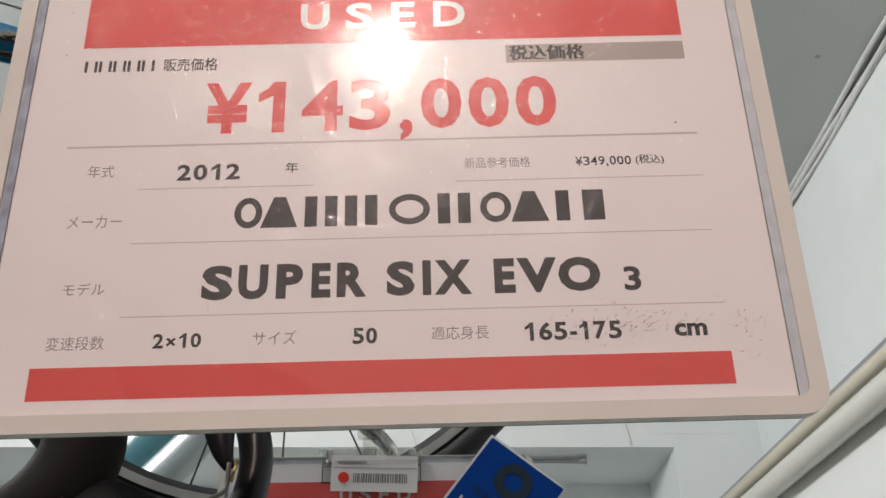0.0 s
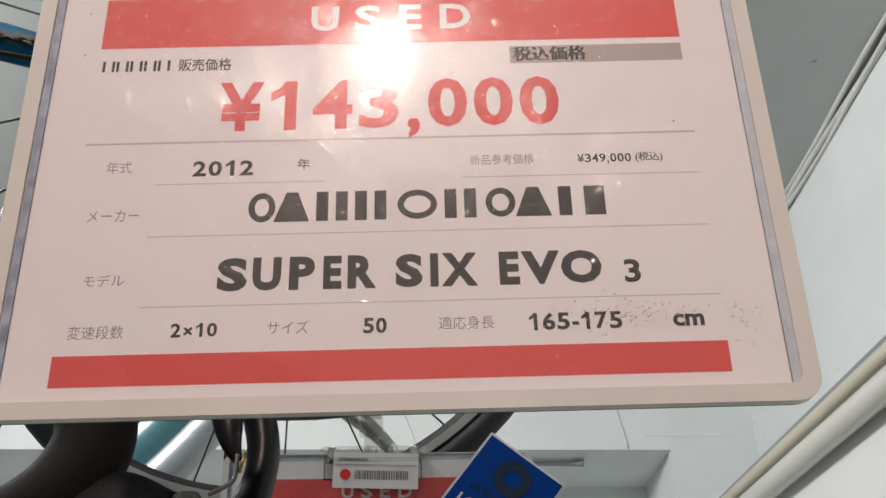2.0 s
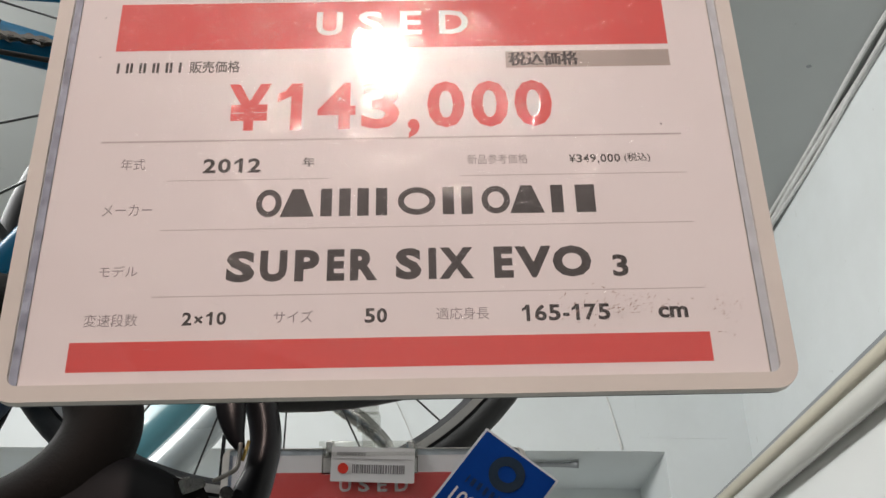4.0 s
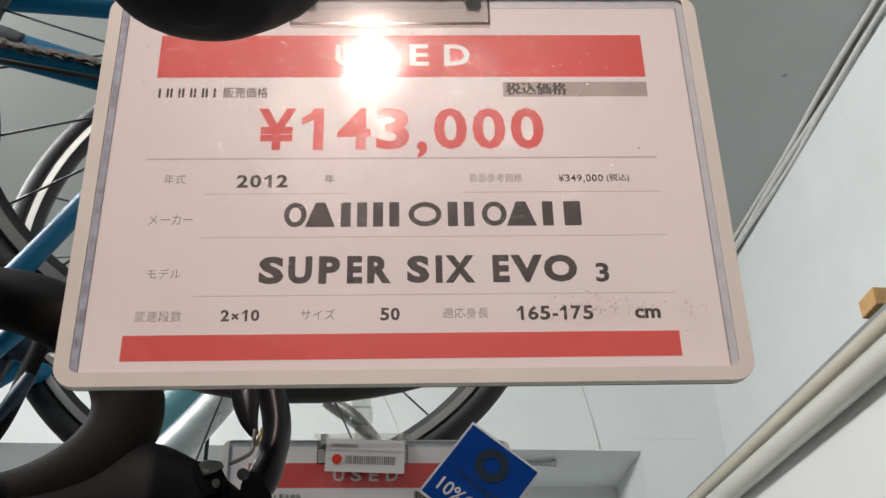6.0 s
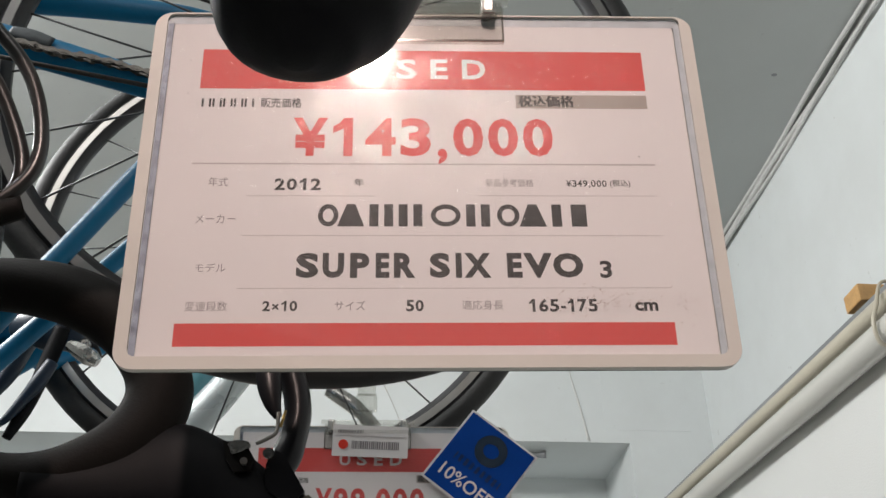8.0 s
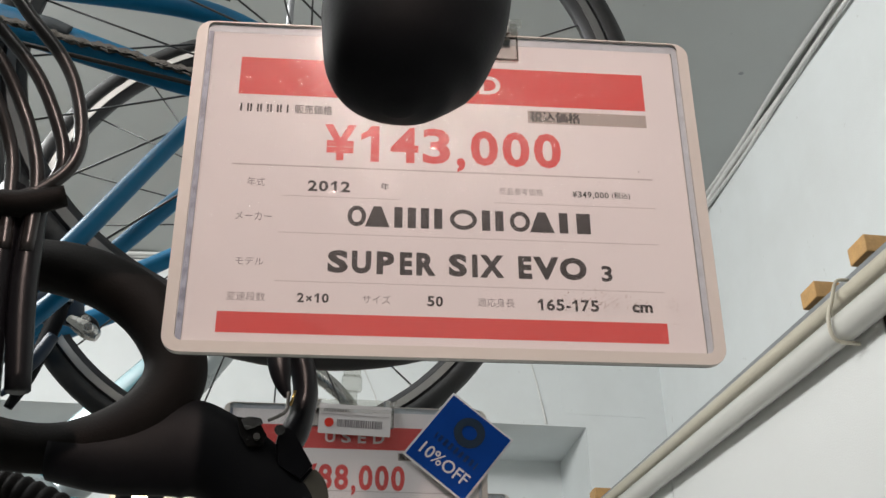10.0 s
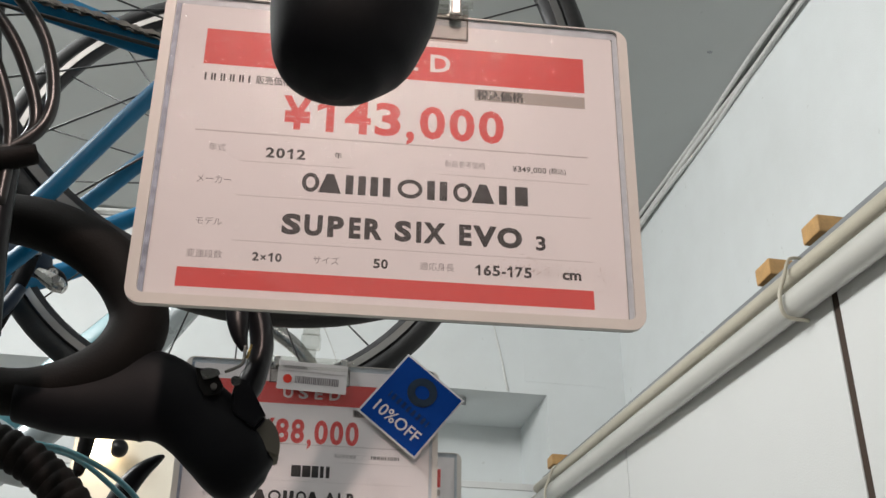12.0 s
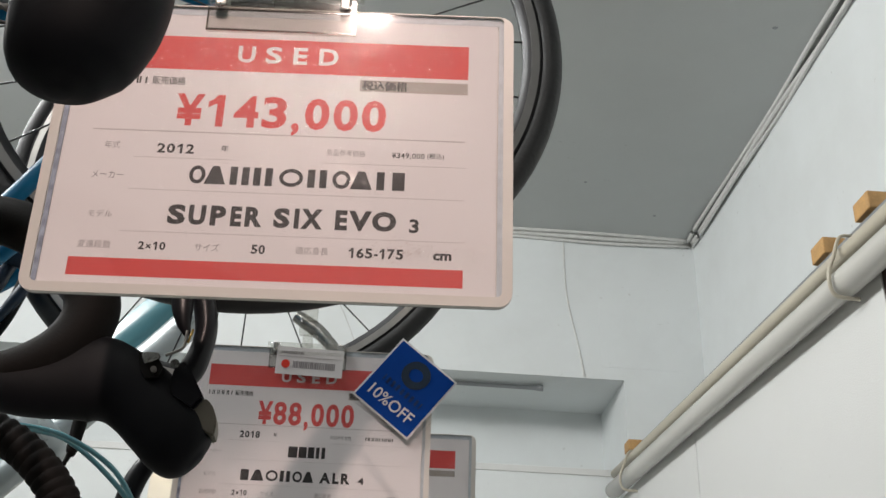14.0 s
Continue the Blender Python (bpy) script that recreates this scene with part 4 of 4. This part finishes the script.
for s in (-1, 1):
    wpart("fork_leg", tube([(-0.13, 1.108 + 0.05 * s, 2.12, 0.007), (-0.24, 1.105 + 0.045 * s, 2.04, 0.011), (-0.375, 1.09 + 0.032 * s, 1.955, 0.014), (-0.405, 1.08 + 0.015 * s, 1.935, 0.016)], seg=12), BLUE, bike_c)
wpart("head_tube", tube([(-0.395, 1.05, 1.935, 0.022), (-0.45, 1.05, 1.905, 0.022), (-0.54, 1.05, 1.86, 0.022)], seg=16), BLUE, bike_c)
wpart("frame_tube", tube([(-0.39, 1.03, 1.965, 0.012), (-0.47, 1.03, 1.945, 0.016), (-0.9, 1.03, 2.02, 0.018)], seg=14), BLUE, bike_c)
wpart("frame_tube", tube([(-0.375, 1.03, 1.925, 0.012), (-0.44, 1.03, 1.880, 0.014), (-0.6, 1.03, 1.80, 0.016)], seg=14), BLUE, bike_c)
cal = wpart("caliper", tube([(-0.395, 0.985, 1.965, 0.012, 0.009), (-0.372, 0.985, 1.952, 0.014, 0.012), (-0.352, 0.988, 1.938, 0.013, 0.010), (-0.340, 0.99, 1.915, 0.011, 0.009), (-0.328, 0.995, 1.900, 0.010, 0.007)], seg=14), BLACKM, bike_c, "black and blue caliper brake arm")
wpart("caliper_arm", tube([(-0.378, 0.99, 1.93, 0.011, 0.009), (-0.392, 0.988, 1.90, 0.011, 0.010), (-0.402, 0.987, 1.868, 0.010, 0.009), (-0.42, 0.987, 1.838, 0.007, 0.006), (-0.45, 0.987, 1.815, 0.004, 0.004)], seg=12), DARKBLUE, bike_c, "dark caliper arm and cable")
wpart("fork_crown", tube([(-0.405, 0.985, 1.925, 0.010, 0.014), (-0.385, 0.975, 1.920, 0.012, 0.022), (-0.362, 0.975, 1.915, 0.012, 0.026), (-0.343, 0.975, 1.905, 0.010, 0.020), (-0.334, 0.978, 1.897, 0.006, 0.010)], seg=14), DARKBLUE, bike_c, "dark blue fork crown")
wpart("brake_arm", tube([(-0.350, 0.966, 1.912, 0.007, 0.009), (-0.356, 0.966, 1.885, 0.007, 0.010), (-0.364, 0.966, 1.850, 0.007, 0.009), (-0.374, 0.966, 1.815, 0.006, 0.008), (-0.386, 0.966, 1.785, 0.004, 0.005)], seg=12), RUBBER, bike_c, "black brake arm")
wpart("brake_shoe", tube([(-0.330, 0.972, 1.898, 0.006, 0.009), (-0.320, 0.972, 1.888, 0.008, 0.012), (-0.311, 0.972, 1.878, 0.006, 0.008)], seg=12), BLACKM, bike_c, "black brake shoe holder")
for x, z, r in ((-0.366, 1.930, 0.0035), (-0.343, 1.915, 0.0045), (-0.322, 1.892, 0.0055)):
    bm = bmesh.new()
    bmesh.ops.create_cone(bm, segments=14, radius1=r, radius2=r * 0.85, depth=0.006, cap_ends=True, matrix=pose(x, 0.962, z, 90, 0, 0))
    wpart("bolt", bm, STEEL, bike_c, "bright brake bolt", False)
pad = wpart("pad_holder", tube([(-0.338, 0.962, 1.890, 0.007, 0.006), (-0.326, 0.958, 1.882, 0.009, 0.009), (-0.314, 0.956, 1.874, 0.009, 0.010), (-0.305, 0.956, 1.868, 0.005, 0.006)], seg=8), STEEL, bike_c, "polished brake pad holder", False)
bm = bmesh.new()
bmesh.ops.create_cone(bm, segments=6, radius1=0.006, radius2=0.0052, depth=0.008, cap_ends=True, matrix=pose(-0.314, 0.946, 1.874, 90, 0, 0))
at_world(part("nut", bm, STEEL, None, "bright hexagon nut"), pad)
wpart("barrel_adjuster", tube([(-0.352, 0.958, 1.868, 0.007), (-0.362, 0.958, 1.846, 0.008), (-0.372, 0.958, 1.828, 0.0065), (-0.384, 0.958, 1.808, 0.005), (-0.394, 0.958, 1.796, 0.003)], seg=10), DARKBLUE, bike_c, "dark barrel adjuster with its cable")
# ribbed drop bar and lever of the same bicycle
bm = tube([(-0.362, 0.80, 1.651, 0.0175), (-0.322, 0.80, 1.641, 0.0175), (-0.272, 0.80, 1.618, 0.0175), (-0.232, 0.80, 1.581, 0.0175), (-0.207, 0.80, 1.536, 0.0175), (-0.202, 0.80, 1.496, 0.0175)], seg=16, steps=10)
wpart("drop_bar", bm, TAPE, bike_c, "black ribbed handlebar tape")
path = catmull([(-0.362, 0.80, 1.651), (-0.322, 0.80, 1.641), (-0.272, 0.80, 1.618), (-0.232, 0.80, 1.581), (-0.207, 0.80, 1.536), (-0.202, 0.80, 1.496)], 5)
for a, b in zip(path, path[1:]):
    wpart("tape_rib", tube([(*a, 0.0176), (*(a + (b - a) * 0.25), 0.0192), (*(a + (b - a) * 0.6), 0.0190), (*b, 0.0172)], seg=14, smooth=False, caps=False), TAPE, bike_c)
wpart("lever", tube([(-0.249, 1.20, 1.60, 0.012, 0.012), (-0.245, 1.20, 1.658, 0.012, 0.015), (-0.235, 1.20, 1.698, 0.011, 0.0150), (-0.216, 1.20, 1.731, 0.010, 0.012), (-0.196, 1.20, 1.750, 0.007, 0.0065), (-0.187, 1.20, 1.7565, 0.002, 0.002)], seg=14), BLACKM, bike_c, "glossy black brake lever")
for k, yy in enumerate((0.86, 0.875)):
    wpart("cable_housing", tube([(-0.31, yy, 1.66, 0.0028), (-0.25, yy, 1.65, 0.0028), (-0.19, yy, 1.615 - 0.01 * k, 0.0028), (-0.155, yy, 1.56, 0.0028), (-0.15, yy, 1.52, 0.0028)], seg=8), TEAL, bike_c, "green cable housing")

wpart("cable_end", tube([(-0.241, 0.90, 1.700, 0.0075), (-0.244, 0.90, 1.683, 0.0080), (-0.2477, 0.90, 1.646, 0.0060), (-0.250, 0.90, 1.639, 0.0030), (-0.256, 0.90, 1.622, 0.0022)], seg=10), TAPE, bike_c, "black cable end")

# teal and silver bicycle further back
bike_d = thing("road_bicycle", "upside-down hung teal and silver road bicycle", "bicycle", Matrix.Translation((-0.3, 1.4, 2.0)), "bicycles hung upside down")
wpart("down_tube", tube([(-0.10, 1.40, 2.26, 0.018, 0.030), (-0.27, 1.40, 2.04, 0.020, 0.036), (-0.42, 1.40, 1.87, 0.020, 0.036), (-0.60, 1.40, 1.66, 0.02, 0.034)], seg=8, square=2.6), TEAL, bike_d, "teal and silver aero down tube")
wpart("tube_flank", tube([(-0.085, 1.385, 2.235, 0.018, 0.016), (-0.235, 1.382, 2.00, 0.020, 0.026), (-0.385, 1.382, 1.83, 0.020, 0.026), (-0.56, 1.385, 1.63, 0.02, 0.02)], seg=10), SILVERGREY, bike_d, "silver lower flank")
wpart("clip", tube([(-0.200, 1.42, 2.105, 0.006), (-0.235, 1.42, 2.085, 0.008), (-0.262, 1.42, 2.060, 0.006)], seg=10), REDM, bike_d, "small red cage clip")

wpart("crank_arm", tube([(-0.062, 1.45, 2.062, 0.010, 0.011), (-0.0477, 1.45, 2.053, 0.010, 0.0125), (-0.0249, 1.45, 2.0375, 0.010, 0.013), (-0.004, 1.45, 2.018, 0.009, 0.0115), (0.0129, 1.45, 1.998, 0.008, 0.010), (0.020, 1.45, 1.985, 0.004, 0.005)], seg=14), STEEL, bike_d, "polished crank arm")
# steel hooks from the ceiling that carry the wheels
for x, y, z in ((-0.325, 0.37, 2.559), (-0.077, 0.70, 2.399), (-0.127, 1.108, 2.467)):
    hk = tube([(x, y, CZ + 0.01, 0.005), (x, y, z + 0.08, 0.005), (x + 0.0, y - 0.03, z + 0.03, 0.005), (x, y - 0.022, z - 0.02, 0.005), (x, y, z - 0.004 + 0.003, 0.005)], seg=8, up=(1, 0, 0))
    tagged(part("ceiling_hook", hk, RAILM, None, "", True), "steel rod hook holding a wheel from the ceiling", "hook", "hooks for the bicycles")

wpart("seat_tube", tube([(-0.62, 1.27, 1.87, 0.030), (-0.47, 1.27, 1.80, 0.036), (-0.40, 1.27, 1.765, 0.036), (-0.36, 1.27, 1.74, 0.020)], seg=18), SILVERGREY, bike_d, "silver tube end")

# warm spot lamp above the aisle behind the camera and a far one by the end wall
spot = thing("spot_lamp", "black spot lamp with a warm bulb on a ceiling rod", "lamp", Matrix.Translation(SPOT))
part("rod", tube([(0, -0.03, 0.06, 0.006), (0, -0.03, CZ - SPOT.z, 0.006)], seg=10, smooth=False, up=(0, 1, 0)), BLACKM, spot, smooth=True)
aim = look((0, 0, 0), Vector((-0.005, 0.368, 1.76)) - SPOT)
bm = bmesh.new()
bmesh.ops.create_cone(bm, segments=32, radius1=0.085, radius2=0.06, depth=0.16, cap_ends=False, matrix=aim @ pose(0, 0, 0.035))
bmesh.ops.solidify(bm, geom=bm.faces[:], thickness=0.003)
part("shade", bm, BLACKM, spot, "black lamp shade", smooth=True)
bm = bmesh.new()
bmesh.ops.create_cone(bm, segments=32, radius1=0.034, radius2=0.034, depth=0.004, cap_ends=True, matrix=aim @ pose(0, 0, -0.004))
part("bulb", bm, BULB, spot, "glowing warm bulb face")
lit = bpy.data.lights.new("spot_light", "SPOT")
lit.energy, lit.color, lit.spot_size, lit.spot_blend, lit.shadow_soft_size = 196, (1.0, 0.765, 0.685), radians(15.5), 0.35, 0.036
lo = new("spot_light", lit)
lo.matrix_world = look(SPOT + Vector((0.002, 0.016, -0.011)), (-0.005, 0.368, 1.742))

far = thing("far_lamp", "small warm downlight near the end wall", "lamp", Matrix.Translation((-0.565, 3.5, 2.47)))
bm = bmesh.new()
bmesh.ops.create_uvsphere(bm, u_segments=20, v_segments=10, radius=0.045, matrix=Matrix.Diagonal((1.3, 1, 0.75, 1)))
part("bulb", bm, FARBULB, far, "glowing warm bulb", smooth=True)
part("rod", tube([(0.065, 0.0, 0.0, 0.007), (0.065, 0.01, CZ - 2.47, 0.007)], seg=12, smooth=False, up=(0, 1, 0)), BLACKM, far, smooth=True)
bm = bmesh.new()
bmesh.ops.create_uvsphere(bm, u_segments=20, v_segments=12, radius=0.032, matrix=pose(0.065, -0.01, 0.0))
part("socket", bm, BLACKM, far, "round black lamp socket", smooth=True)
tagged(part("shelf_board", boxed(-0.66, 3.56, 0.0, -0.26, 3.6, 2.53, bevel=0.004), WARMWALL), "cream board lit by a warm lamp", "board")

# thin cord that holds the hindmost card on the teal frame
tagged(part("cord", tube([(0.083, 1.3545, 1.829, 0.0011), (0.03, 1.375, 2.02, 0.0008), (-0.088, 1.392, 2.245, 0.0008)], seg=6), CABLE_W, None, "", True), "thin grey cord from a price card to a bicycle frame", "cord")
